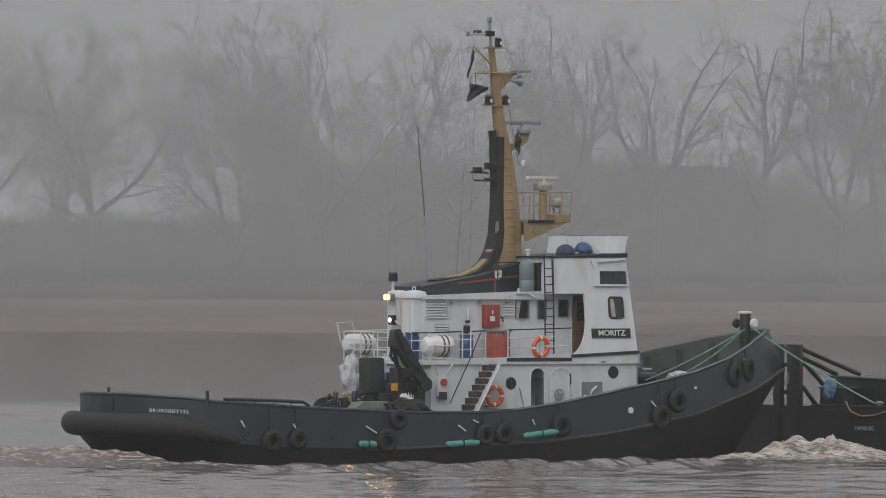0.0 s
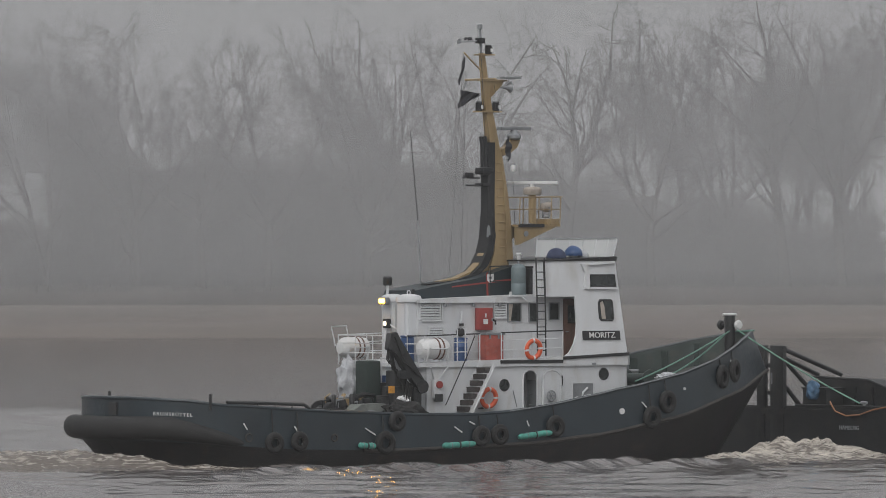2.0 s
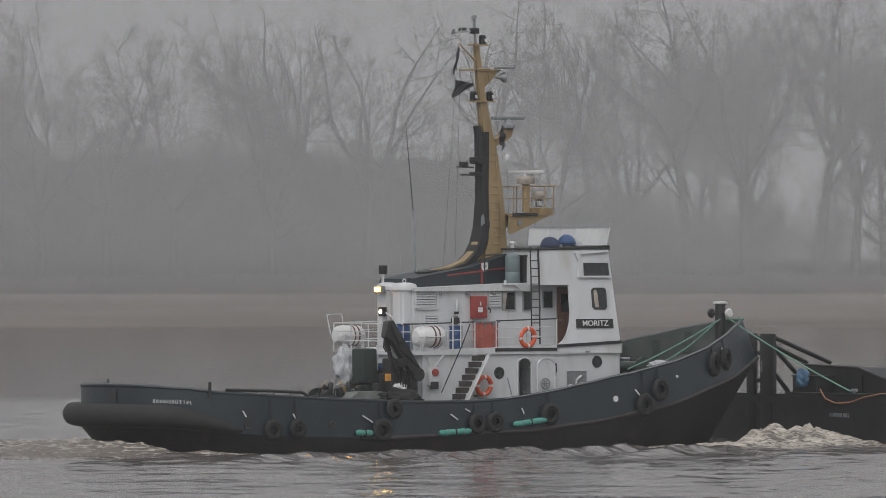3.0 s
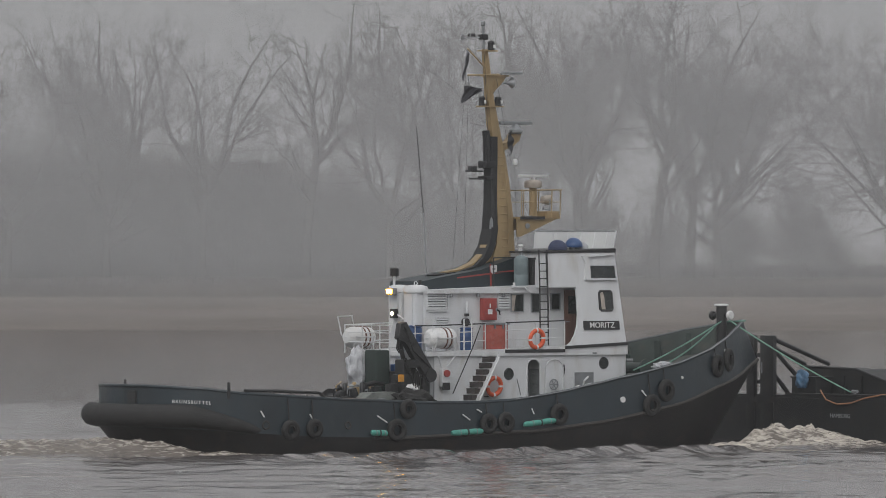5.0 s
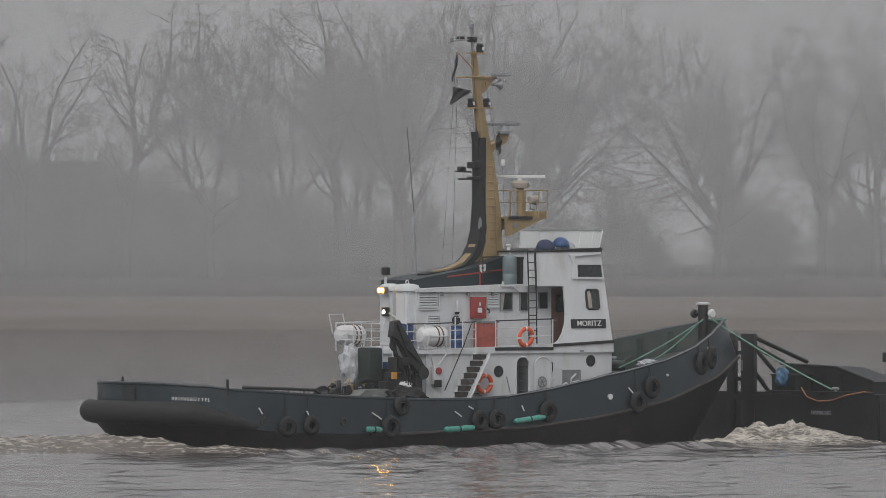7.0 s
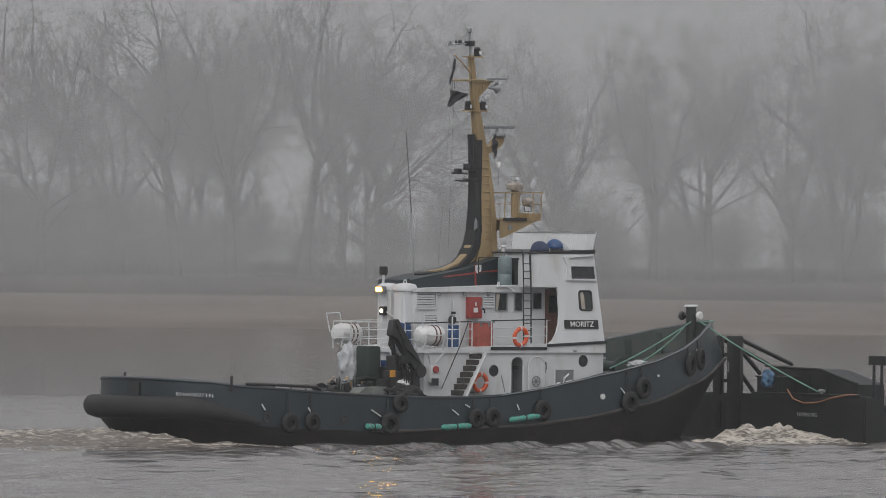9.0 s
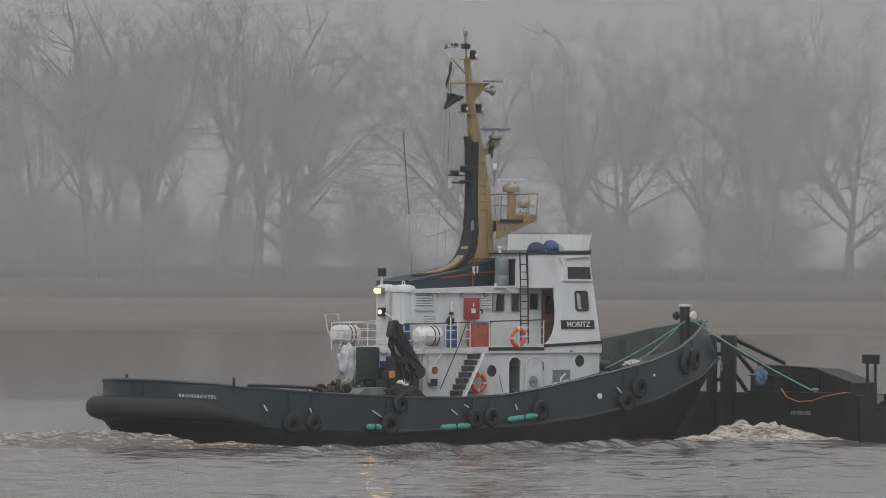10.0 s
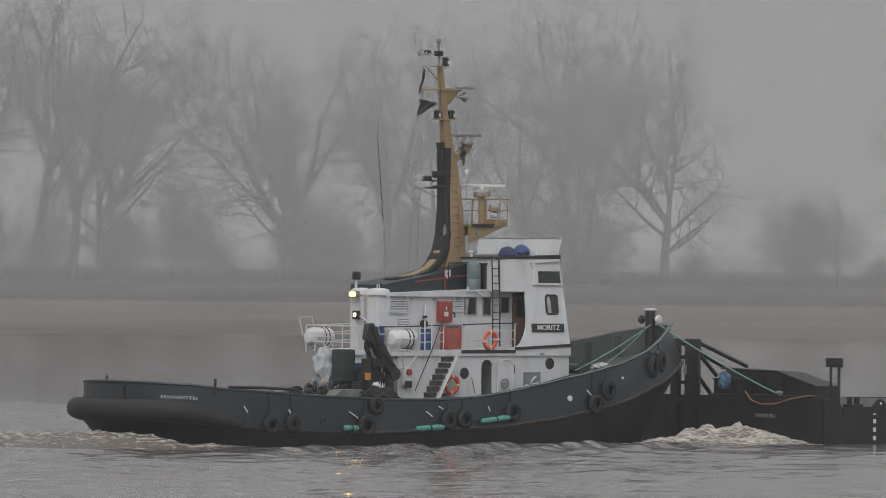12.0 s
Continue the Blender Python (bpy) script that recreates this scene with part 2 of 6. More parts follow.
def build_water():
    xs = sorted(set(list(np.linspace(-3200, -130, 14)) + list(np.arange(-60, 150, 0.5)) + list(np.linspace(220, 3400, 14))))
    ys = sorted(set(list(np.linspace(-600, 200, 10)) + list(np.arange(255, 345, 0.3)) + list(np.arange(345, 420, 0.6)) + list(np.arange(420, 760, 4.0)) + list(np.linspace(800, 3600, 10))))
    verts, faces = [], []
    for y in ys:
        for x in xs:
            near = 255 <= y < 420 and -60 <= x < 150
            fade = min(1, (y - 255) / 6, (420 - y) / 20, (x + 60) / 10, (150 - x) / 10) if near else 0
            verts.append((x, y, wave(x, y) * max(0, fade) if near else 0.0))
    nx = len(xs)
    for j in range(len(ys) - 1):
        for i in range(nx - 1):
            a = j * nx + i
            faces.append((a, a + 1, a + nx + 1, a + nx))
    me = bpy.data.meshes.new("water")
    me.from_pydata(verts, [], faces)
    me.materials.append(WATER)
    me.shade_smooth()
    return tagged(new("water", me), "rippled grey-brown river water under mist", "water", kind="structure")


river = build_water()

SAND = material("wet_sand_shore", (0.148, 0.122, 0.106), 0.9, vary=0.25, scale=0.08, fine=1.5, bump=0.4, dirt=(0.13, 0.11, 0.09), dirt_amount=0.6, stretch=(0.3, 1, 1), depth=0.1)
REED = material("dead_brown_grass", (0.06, 0.046, 0.036), 0.95, vary=0.35, scale=0.12, fine=2.0, bump=0.8, dirt=(0.045, 0.04, 0.03), dirt_amount=0.7, depth=0.3)
BARK = material("bare_grey_bark", (0.055, 0.048, 0.04), 0.9, vary=0.3, scale=2, fine=12)
SCRUB = material("bare_brown_twigs", (0.045, 0.039, 0.034), 0.95, vary=0.3, scale=0.5, fine=6)


def shore_y(x):
    return 716 - 0.08 * (x - 20) + 1.5 * noise.noise((x * 0.03, 0, 0))


def build_bank():
    """The far shore: sand rising from the water, then a grassy rise that runs back to the horizon."""
    xs = sorted(set(list(np.linspace(-3200, -160, 10)) + list(np.arange(-100, 240, 4.0)) + list(np.linspace(300, 3400, 10))))
    prof = [(-6, -0.8), (0, 0.0), (8, 0.55), (16, 1.1), (24, 1.7), (27, 2.5), (33, 3.4), (45, 3.9), (70, 4.0), (110, 2.0), (160, 0.8), (700, 0.5), (3500, 0.5)]
    sand_bm, grass_bm = bmnew(), bmnew()
    for bm, rows in ((sand_bm, prof[:6]), (grass_bm, prof[5:])):
        grid = []
        for d, h in rows:
            grid.append([bm.verts.new((x, shore_y(x) + d * (1 + 0.06 * noise.noise((x * 0.05, d, 0))), h + (0.25 * noise.noise((x * 0.07, d * 0.2, 5)) if 1 < d < 100 and d != 27 else 0))) for x in xs])
        for a, b in zip(grid, grid[1:]):
            for i in range(len(xs) - 1):
                bm.faces.new((a[i], a[i + 1], b[i + 1], b[i]))
    tagged(part("shore", sand_bm, SAND), "pale sandy river beach at low water", "beach", kind="structure")
    tagged(part("ground", grass_bm, REED), "brown winter grass on the far bank", "bank", kind="structure")


build_bank()


def build_near_bank():
    bm = bmnew()
    box(bm, -3200, 3400, -900, 60, -1.0, 5.6)
    tagged(part("ground_near", bm, REED), "grassy near river bank", "bank", kind="structure")


build_near_bank()


def mist_material(alpha):
    m = bpy.data.materials.new("river_mist")
    m.use_nodes = True
    n, l = m.node_tree.nodes, m.node_tree.links
    n.clear()
    out = n.new("ShaderNodeOutputMaterial")
    clear = n.new("ShaderNodeBsdfTransparent")
    dif, tra = n.new("ShaderNodeBsdfDiffuse"), n.new("ShaderNodeBsdfTranslucent")
    for s in (dif, tra):
        s.inputs["Color"].default_value = (0.60, 0.606, 0.614, 1)
    both, mix = n.new("ShaderNodeMixShader"), n.new("ShaderNodeMixShader")
    both.inputs["Fac"].default_value = 0.5
    l.new(dif.outputs[0], both.inputs[1])
    l.new(tra.outputs[0], both.inputs[2])
    co, sep = n.new("ShaderNodeTexCoord"), n.new("ShaderNodeSeparateXYZ")
    l.new(co.outputs["Object"], sep.inputs[0])
    rise = n.new("ShaderNodeMapRange")
    rise.interpolation_type = "SMOOTHSTEP"
    rise.inputs["From Min"].default_value, rise.inputs["From Max"].default_value = 0.0, 7.0
    l.new(sep.outputs["Z"], rise.inputs["Value"])
    mp, tex = n.new("ShaderNodeMapping"), n.new("ShaderNodeTexNoise")
    mp.inputs["Scale"].default_value = (0.012, 1, 0.03)
    tex.inputs["Scale"].default_value, tex.inputs["Detail"].default_value = 1.0, 3
    l.new(co.outputs["Object"], mp.inputs["Vector"])
    l.new(mp.outputs["Vector"], tex.inputs["Vector"])
    thick = n.new("ShaderNodeMapRange")
    thick.inputs["From Min"].default_value, thick.inputs["From Max"].default_value = 0.3, 0.7
    thick.inputs["To Min"].default_value, thick.inputs["To Max"].default_value = alpha * 0.7, alpha * 1.3
    l.new(tex.outputs["Fac"], thick.inputs["Value"])
    mul = n.new("ShaderNodeMath")
    mul.operation = "MULTIPLY"
    l.new(rise.outputs["Result"], mul.inputs[0])
    l.new(thick.outputs["Result"], mul.inputs[1])
    l.new(mul.outputs[0], mix.inputs["Fac"])
    l.new(clear.outputs[0], mix.inputs[1])
    l.new(both.outputs[0], mix.inputs[2])
    l.new(mix.outputs[0], out.inputs["Surface"])
    return m


MIST = mist_material(0.232)
FAR_MIST = mist_material(0.62)
HAZE = mist_material(0.062)


def build_mist():
    # upright see-through sheets; their grey stands in for haze over distance
    for y in (430, 530, 630, 725):
        bm = bmnew()
        vs = [bm.verts.new(p) for p in ((-900, y, 0.02), (1000, y, 0.02), (1000, y, 150), (-900, y, 150))]
        bm.faces.new(vs)
        tagged(part("mist_bank", bm, MIST, smooth=False), "thin grey bank of mist over the river", "mist", "mist over the river", kind="structure")


build_mist()


def build_haze():
    """The thinner mist on the near side of the river; single grey sheets give the haze."""
    # this sheet before the tug lays a pale veil over its darks
    bm = bmnew()
    bm.faces.new([bm.verts.new(p) for p in ((-300, 120, 0.02), (400, 120, 0.02), (400, 120, 120), (-300, 120, 120))])
    tagged(part("mist_bank", bm, HAZE, smooth=False), "faint veil of mist by the near bank", "mist", "mist over the river", kind="structure")

    bm = bmnew()
    bm.faces.new([bm.verts.new(p) for p in ((-900, 1100, 0.6), (1200, 1100, 0.6), (1200, 1100, 260), (-900, 1100, 260))])
    tagged(part("mist_bank", bm, FAR_MIST, smooth=False), "thick mist over the land behind the trees", "mist", "mist over the river", kind="structure")


build_haze()


# ---- winter trees on the far bank ----
class Wood:
    """Collects tapering round limbs as plain vertices and faces."""

    def __init__(self):
        self.verts, self.faces = [], []

    def limb(self, pts, rad, seg):
        start = len(self.verts)
        d = (pts[-1] - pts[0]).normalized()
        u = d.cross(Vector((0.3, 1, 0.2))).normalized()
        v = d.cross(u)
        for p, r in zip(pts, rad):
            for k in range(seg):
                a = 2 * math.pi * k / seg
                self.verts.append(tuple(p + u * (r * math.cos(a)) + v * (r * math.sin(a))))
        for i in range(len(pts) - 1):
            for k in range(seg):
                a, b = start + i * seg + k, start + i * seg + (k + 1) % seg
                self.faces.append((a, b, b + seg, a + seg))

    def mesh(self, name, parent, mat):
        me = bpy.data.meshes.new(name)
        me.from_pydata(self.verts, [], self.faces)
        me.materials.append(mat)
        me.shade_smooth()
        ob = new(name, me)
        ob.parent = parent
        return ob


def reach(rng, p, d, length, steps, wander, lift):
    """The points of a limb that wanders and turns up towards the light."""
    pts = [p.copy()]
    for k in range(steps):
        d = (d + Vector((rng.gauss(0, wander), rng.gauss(0, wander), rng.gauss(0, wander * 0.7) + lift))).normalized()
        p = p + d * (length / steps)
        pts.append(p.copy())
    return pts


def along(pts, f):
    """Place and direction at a share f of a limb."""
    k = min(len(pts) - 2, int(f * (len(pts) - 1)))
    g = f * (len(pts) - 1) - k
    return pts[k].lerp(pts[k + 1], g), (pts[k + 1] - pts[k]).normalized()


def fork(rng, d, low, high):
    """A direction that leaves d by an angle in degrees."""
    a, tilt = rng.uniform(0, 2 * math.pi), radians(rng.uniform(low, high))
    side = d.cross(Vector((math.cos(a), math.sin(a), 0.15))).normalized()
    return (d * math.cos(tilt) + side * math.sin(tilt)).normalized()


def tree(name, seed, height, bole, limbs, tilt, stems, label, spacing=1.0, group="trees along the far bank", low_limbs=2):
    """A bare tree: bole, steep main limbs, branches, and a veil of twigs. bole: its share of the height; tilt: how far the limbs lean out."""
    rng = random.Random(seed)
    top = tagged(new(name), label, "tree" if height > 9 else "bush", group)
    trunk, crown = Wood(), Wood()
    mains = []
    for s in range(stems):
        lean = Vector((rng.uniform(-1, 1), rng.uniform(-1, 1), 0)) * (0.05 if stems == 1 else 0.22) + Vector((0, 0, 1))
        r = height * 0.017 / math.sqrt(stems)
        foot = Vector((rng.uniform(-0.5, 0.5), rng.uniform(-0.5, 0.5), 0)) * (stems - 1) * 0.5 + Vector((0, 0, -0.4))
        stem = reach(rng, foot, lean.normalized(), height * bole, 4, 0.04, 0.02)
        trunk.limb(stem, [r * (1.35 if k == 0 else 1.0 - 0.07 * k) for k in range(5)], 8)
        for k in range(limbs):
            d = fork(rng, (stem[-1] - stem[-2]).normalized(), tilt * (0.15 if k == 0 else 0.5), tilt * (0.4 if k == 0 else 1.15))
            mains.append((stem[-1], d, height * (1 - bole) * rng.uniform(0.78, 1.05), r * rng.uniform(0.45, 0.7)))
        for k in range(low_limbs):
            p, d = along(stem, rng.uniform(0.45, 0.9))
            mains.append((p, fork(rng, d, 40, 65), height * rng.uniform(0.28, 0.42), r * 0.36))
    for p, d, length, r in mains:
        main = reach(rng, p, d, length, 8, 0.12, 0.04)
        trunk.limb(main, [r * (1 - k / 8) + 0.025 for k in range(9)], 6)
        n = max(4, int(length / (0.95 * spacing)))
        for i in range(n):
            f = 0.16 + 0.84 * (i + rng.random() * 0.8) / n
            q, e = along(main, min(f, 0.999))
            l2 = length * (0.36 * (1 - f) + 0.17) * rng.uniform(0.65, 1.3)
            branch = reach(rng, q, fork(rng, e, 32, 78), l2, 4, 0.13, 0.02)
            r2 = max(0.03, r * (1 - f) * 0.5)
            crown.limb(branch, [r2 * (1 - 0.2 * k) + 0.008 for k in range(5)], 4)
            n3 = max(2, int(l2 / (0.50 * spacing)))
            for m in range(n3):
                g = 0.12 + 0.88 * (m + rng.random() * 0.8) / n3
                t, h = along(branch, min(g, 0.999))
                l3 = (0.45 + 0.34 * l2 * (1 - 0.7 * g)) * rng.uniform(0.7, 1.3)
                spray = reach(rng, t, fork(rng, h, 28, 75), l3, 2, 0.16, 0.03)
                crown.limb(spray, [0.028, 0.022, 0.013], 3)
                for w in range(max(2, int(l3 / (0.5 * spacing)))):
                    a, b = along(spray, rng.uniform(0.15, 0.99))
                    tip = a + fork(rng, b, 20, 60) * rng.uniform(0.4, 1.0)
                    crown.limb([a, tip], [0.019, 0.012], 3)
    trunk.mesh("trunk", top, BARK)
    crown.mesh("crown", top, BARK)
    return top


def build_trees():
    wide = tree("bare_tree", 11, 22, 0.26, 4, 56, 1, "tall bare winter tree with a wide grey crown")
    upright = tree("bare_tree", 23, 24, 0.30, 5, 38, 1, "tall bare winter tree with upright limbs", 1.12)
    forked = tree("bare_tree", 37, 23.5, 0.24, 3, 42, 2, "bare winter tree with a forked trunk", low_limbs=1)
    slim = tree("bare_tree", 51, 25, 0.42, 4, 34, 1, "slim bare winter tree in the mist", 1.15, low_limbs=4)
    round_ = tree("bare_tree", 64, 22.5, 0.22, 6, 48, 1, "broad bare winter tree with a round crown", low_limbs=4)
    kinds = {"w": wide, "u": upright, "f": forked, "s": slim, "r": round_}
    # place along the bank, kind and size
    front = [(-72, "w", 1), (-58, "u", 1), (-44, "r", 1.05), (-33, "f", 1), (-23.6, "w", 1), (-11.1, "f", 1), (-3.1, "f", 0.95), (2.6, "w", 1.0), (8.4, "w", 1.02), (17, "r", 1.05), (25.3, "u", 1),
             (34.4, "s", 0.95), (41.5, "w", 1), (48.8, "f", 1.0), (53.2, "s", 1.05), (57.8, "u", 1.08), (64, "s", 1.08), (67.5, "u", 1.06), (70.2, "r", 1.06), (85.2, "r", 0.97), (95.4, "u", 0.93), (100.5, "s", 0.86),
             (106.5, "w", 0.9), (112.8, "f", 0.82), (120.3, "r", 1.16), (144, "w", 0.95), (158, "r", 1)]
    back = [(-66, "r"), (-50, "s"), (-38, "u"), (-28, "f"), (-7, "r"), (21, "s"), (46, "s"), (56, "f"), (61, "u"), (73, "s"), (90, "u"), (103, "f"), (116, "s")]
    rng = random.Random(5)
    used = set()
    rows = [(x, 765, k, s) for x, k, s in front] + [(x, 792, k, 0.98) for x, k in back]
    for x, y, kind, s in rows:
        m = pose(x, y + rng.uniform(-4, 7), 3.8, 0, 0, rng.uniform(0, 360))
        if kind in used:
            ob = copy_thing(kinds[kind], m)
        else:
            ob = kinds[kind]
            used.add(kind)
            ob.matrix_basis = m
        s *= rng.uniform(0.97, 1.04) * (1.05 if x < 76 else 1.06)
        ob.scale = (s, s, s)
    small = tree("young_tree", 77, 9.5, 0.25, 4, 30, 1, "small bare tree standing apart on the bank", 0.7)
    small.matrix_basis = pose(134.4, 762, 3.8)
    bush = tree("bare_bush", 78, 8.5, 0.05, 3, 34, 5, "bare round bush on the bank", 0.75, "bushes along the far bank", 0)
    bush.matrix_basis = pose(130.8, 763, 3.8)
    # understorey between the boles
    for x, y, s in ((77, 763, 0.95), (55, 770, 0.8), (60.5, 776, 0.9), (66, 772, 0.75), (72.5, 778, 0.85), (88, 772, 0.9), (92, 778, 0.7), (98, 771, 0.85), (103.5, 776, 0.8), (109.5, 771, 0.95), (115.5, 775, 0.85), (124.5, 778, 0.4),
                    (47, 768, 1.0), (38, 772, 1.1), (43, 778, 0.9), (51, 780, 0.9), (81.5, 779, 0.45), (140, 772, 0.35), (-14, 770, 0.8), (-20, 774, 0.7), (-27, 770, 0.8)):
        ob = copy_thing(bush, pose(x, y, 3.8, 0, 0, rng.uniform(0, 360)))
        ob.scale = (s, s, s)


build_trees()


def thicket(name, seed, x0, x1, y0, y1, top, count, label):
    """Dense bare scrub: a mass of thin upright shoots."""
    rng = random.Random(seed)
    verts, faces = [], []
    for k in range(count):
        x, y = rng.uniform(x0, x1), rng.uniform(y0, y1)
        h = (top(x) - 3.8) * rng.uniform(0.5, 1.05)
        if h < 0.3:
            continue
        lx, ly = rng.uniform(-0.38, 0.38) * h, rng.uniform(-0.2, 0.2) * h
        w = rng.uniform(0.012, 0.034)
        b = len(verts)
        mx, my = lx * 0.35 + rng.uniform(-0.3, 0.3), ly * 0.4
        for px, py, pz, pw in ((x, y, 3.5, w), (x + mx, y + my, 3.8 + h * 0.5, w * 0.7), (x + lx, y + ly, 3.8 + h, 0.02)):
            verts += [(px - pw, py, pz), (px + pw, py - pw, pz), (px, py + pw, pz)]
        for s in (0, 3):
            for i in range(3):
                j = (i + 1) % 3
                faces.append((b + s + i, b + s + j, b + s + 3 + j, b + s + 3 + i))
    me = bpy.data.meshes.new(name)
    me.from_pydata(verts, [], faces)
    me.materials.append(SCRUB)
    return tagged(new(name, me), label, "scrub", kind="stuff")


def high(x):
    a = 15.3 if -9 < x < 34 else (9.8 if x <= -9 else max(5.2, 13.0 - (x - 36) * 0.42 + 3.0 * noise.noise((x * 0.33, 7, 0))))
    return a + 0.4 * noise.noise((x * 0.25, 0, 0))


def thicket_core(name, x0, x1, y, top, label):
    """The closed inside of the scrub: a long lumpy mass of twigs, too dense to see through."""
    bm = bmnew()
    n = int((x1 - x0) / 0.8)
    rows = []
    for dy, f in ((-3.0, 0.0), (-2.2, 0.45), (-1.0, 0.8), (1.0, 0.95), (4.0, 0.9), (8.0, 0.0)):
        row = []
        for k in range(n + 1):
            x = x0 + (x1 - x0) * k / n
            h = (top(x) - 3.9 - 0.3) * f * (1 + 0.12 * noise.noise((x * 0.9, dy, 1)))
            row.append(bm.verts.new((x + 0.4 * noise.noise((x, dy, 2)), y + dy + 0.8 * noise.noise((x * 0.5, dy, 4)), 3.7 + max(0, h))))
        rows.append(row)
    for a, b in zip(rows, rows[1:]):
        for k in range(n):
            bm.faces.new((a[k], a[k + 1], b[k + 1], b[k]))
    return tagged(part(name, bm, SCRUB), label, "scrub", kind="stuff")


def low(x):
    return 5.2 + 0.7 * noise.noise((x * 0.12, 4, 0))


thicket_core("scrub_mass", -90, 62, 784, high, "dark inside of the willow scrub")
thicket_core("undergrowth_mass", -110, 124, 800, low, "dark inside of the low undergrowth")
thicket("willow_scrub", 3, -90, 66, 776, 792, high, 14000, "dense bare willow scrub behind the trees")
thicket("bank_undergrowth", 4, -110, 190, 752, 806, low, 17000, "low bare undergrowth along the bank")


# ---- tug: hull ----
tugboat = thing("tugboat", "dark blue harbour tug with a white deckhouse and ochre mast", "tugboat")


def half_beam(x):
    if x > 6:
        return 4.3 * max(0.0, 1 - ((x - 6) / 9.35) ** 2.2)
    if x < -8.5:
        return 4.3 * max(0.0, 1 - ((-8.5 - x) / 4.6) ** 2.2) ** (1 / 2.2)
    return 4.3


SHEER = [(-13.1, 2.40), (-11.7, 2.30), (-10.9, 2.16), (-7.6, 1.95), (-5.9, 1.86), (-2.8, 1.74), (-0.5, 1.72), (1.0, 1.78), (2.2, 1.90), (3.5, 2.08), (4.7, 2.29), (6.4, 2.59), (8.75, 2.98), (10.85, 3.42), (12.7, 3.90), (13.9, 4.24), (15.35, 4.55)]
KNUCKLE = [(-13.1, 0.95), (-8, 0.62), (-4, 0.52), (2, 0.68), (5, 0.95), (8.5, 1.50), (12, 2.25), (15.9, 3.10)]


def sheer(x):
    return lerp_table(SHEER, x)


def stations():
    xs = [-13.1 + 4.6 * (1 - math.cos(k / 12 * math.pi / 2)) for k in range(12)] + list(np.arange(-8.4, 6, 0.8)) + [6 + 9.34 * math.sin(k / 18 * math.pi / 2) for k in range(19)]
    return xs


def hull_section(x):
    """Half a section, from the rail down: rail, knuckle, waterline, bottom."""
    b = half_beam(x)
    t_bow = max(0.0, (x - 6) / 9.35)
    t_stern = max(0.0, (-8.5 - x) / 4.6)
    xk = x + 0.6 * t_bow ** 4
    zk = lerp_table(KNUCKLE, xk)
    bk = b + 0.10 * (1 - t_stern) + 0.25 * t_bow * (1 - t_bow ** 3)
    xw = x - 1.6 * t_bow ** 3 + 1.0 * t_stern ** 2
    bw = b * (1 - 0.35 * t_bow - 0.15 * t_stern) if b > 0 else 0
    return (x, b, sheer(x)), (xk, bk if b > 0.02 else 0.02, zk), (xw, bw, 0.05), (xw - 0.6 * t_bow, bw * 0.8, -1.3)


def loft(rows, cap=False):
    bm = bmnew()
    grid = [[bm.verts.new(p) for p in row] for row in rows]
    for a, b in zip(grid, grid[1:]):
        for k in range(len(a) - 1):
            f = (a[k], a[k + 1], b[k + 1], b[k])
            if len({tuple(v.co) for v in f}) > 2:
                bm.faces.new(f)
    bmesh.ops.remove_doubles(bm, verts=bm.verts, dist=0.002)
    return bm


def both_sides(rows):
    """Port and starboard rows of a half section, joined across the middle of its last point."""
    return [[(x, -y, z) for x, y, z in r] + [(x, y, z) for x, y, z in reversed(r)] for r in rows]


STRAKE = material("rusty_rubbing_strake", (0.034, 0.030, 0.028), 0.7, vary=0.35, scale=1.5, fine=20, dirt=(0.07, 0.045, 0.03))


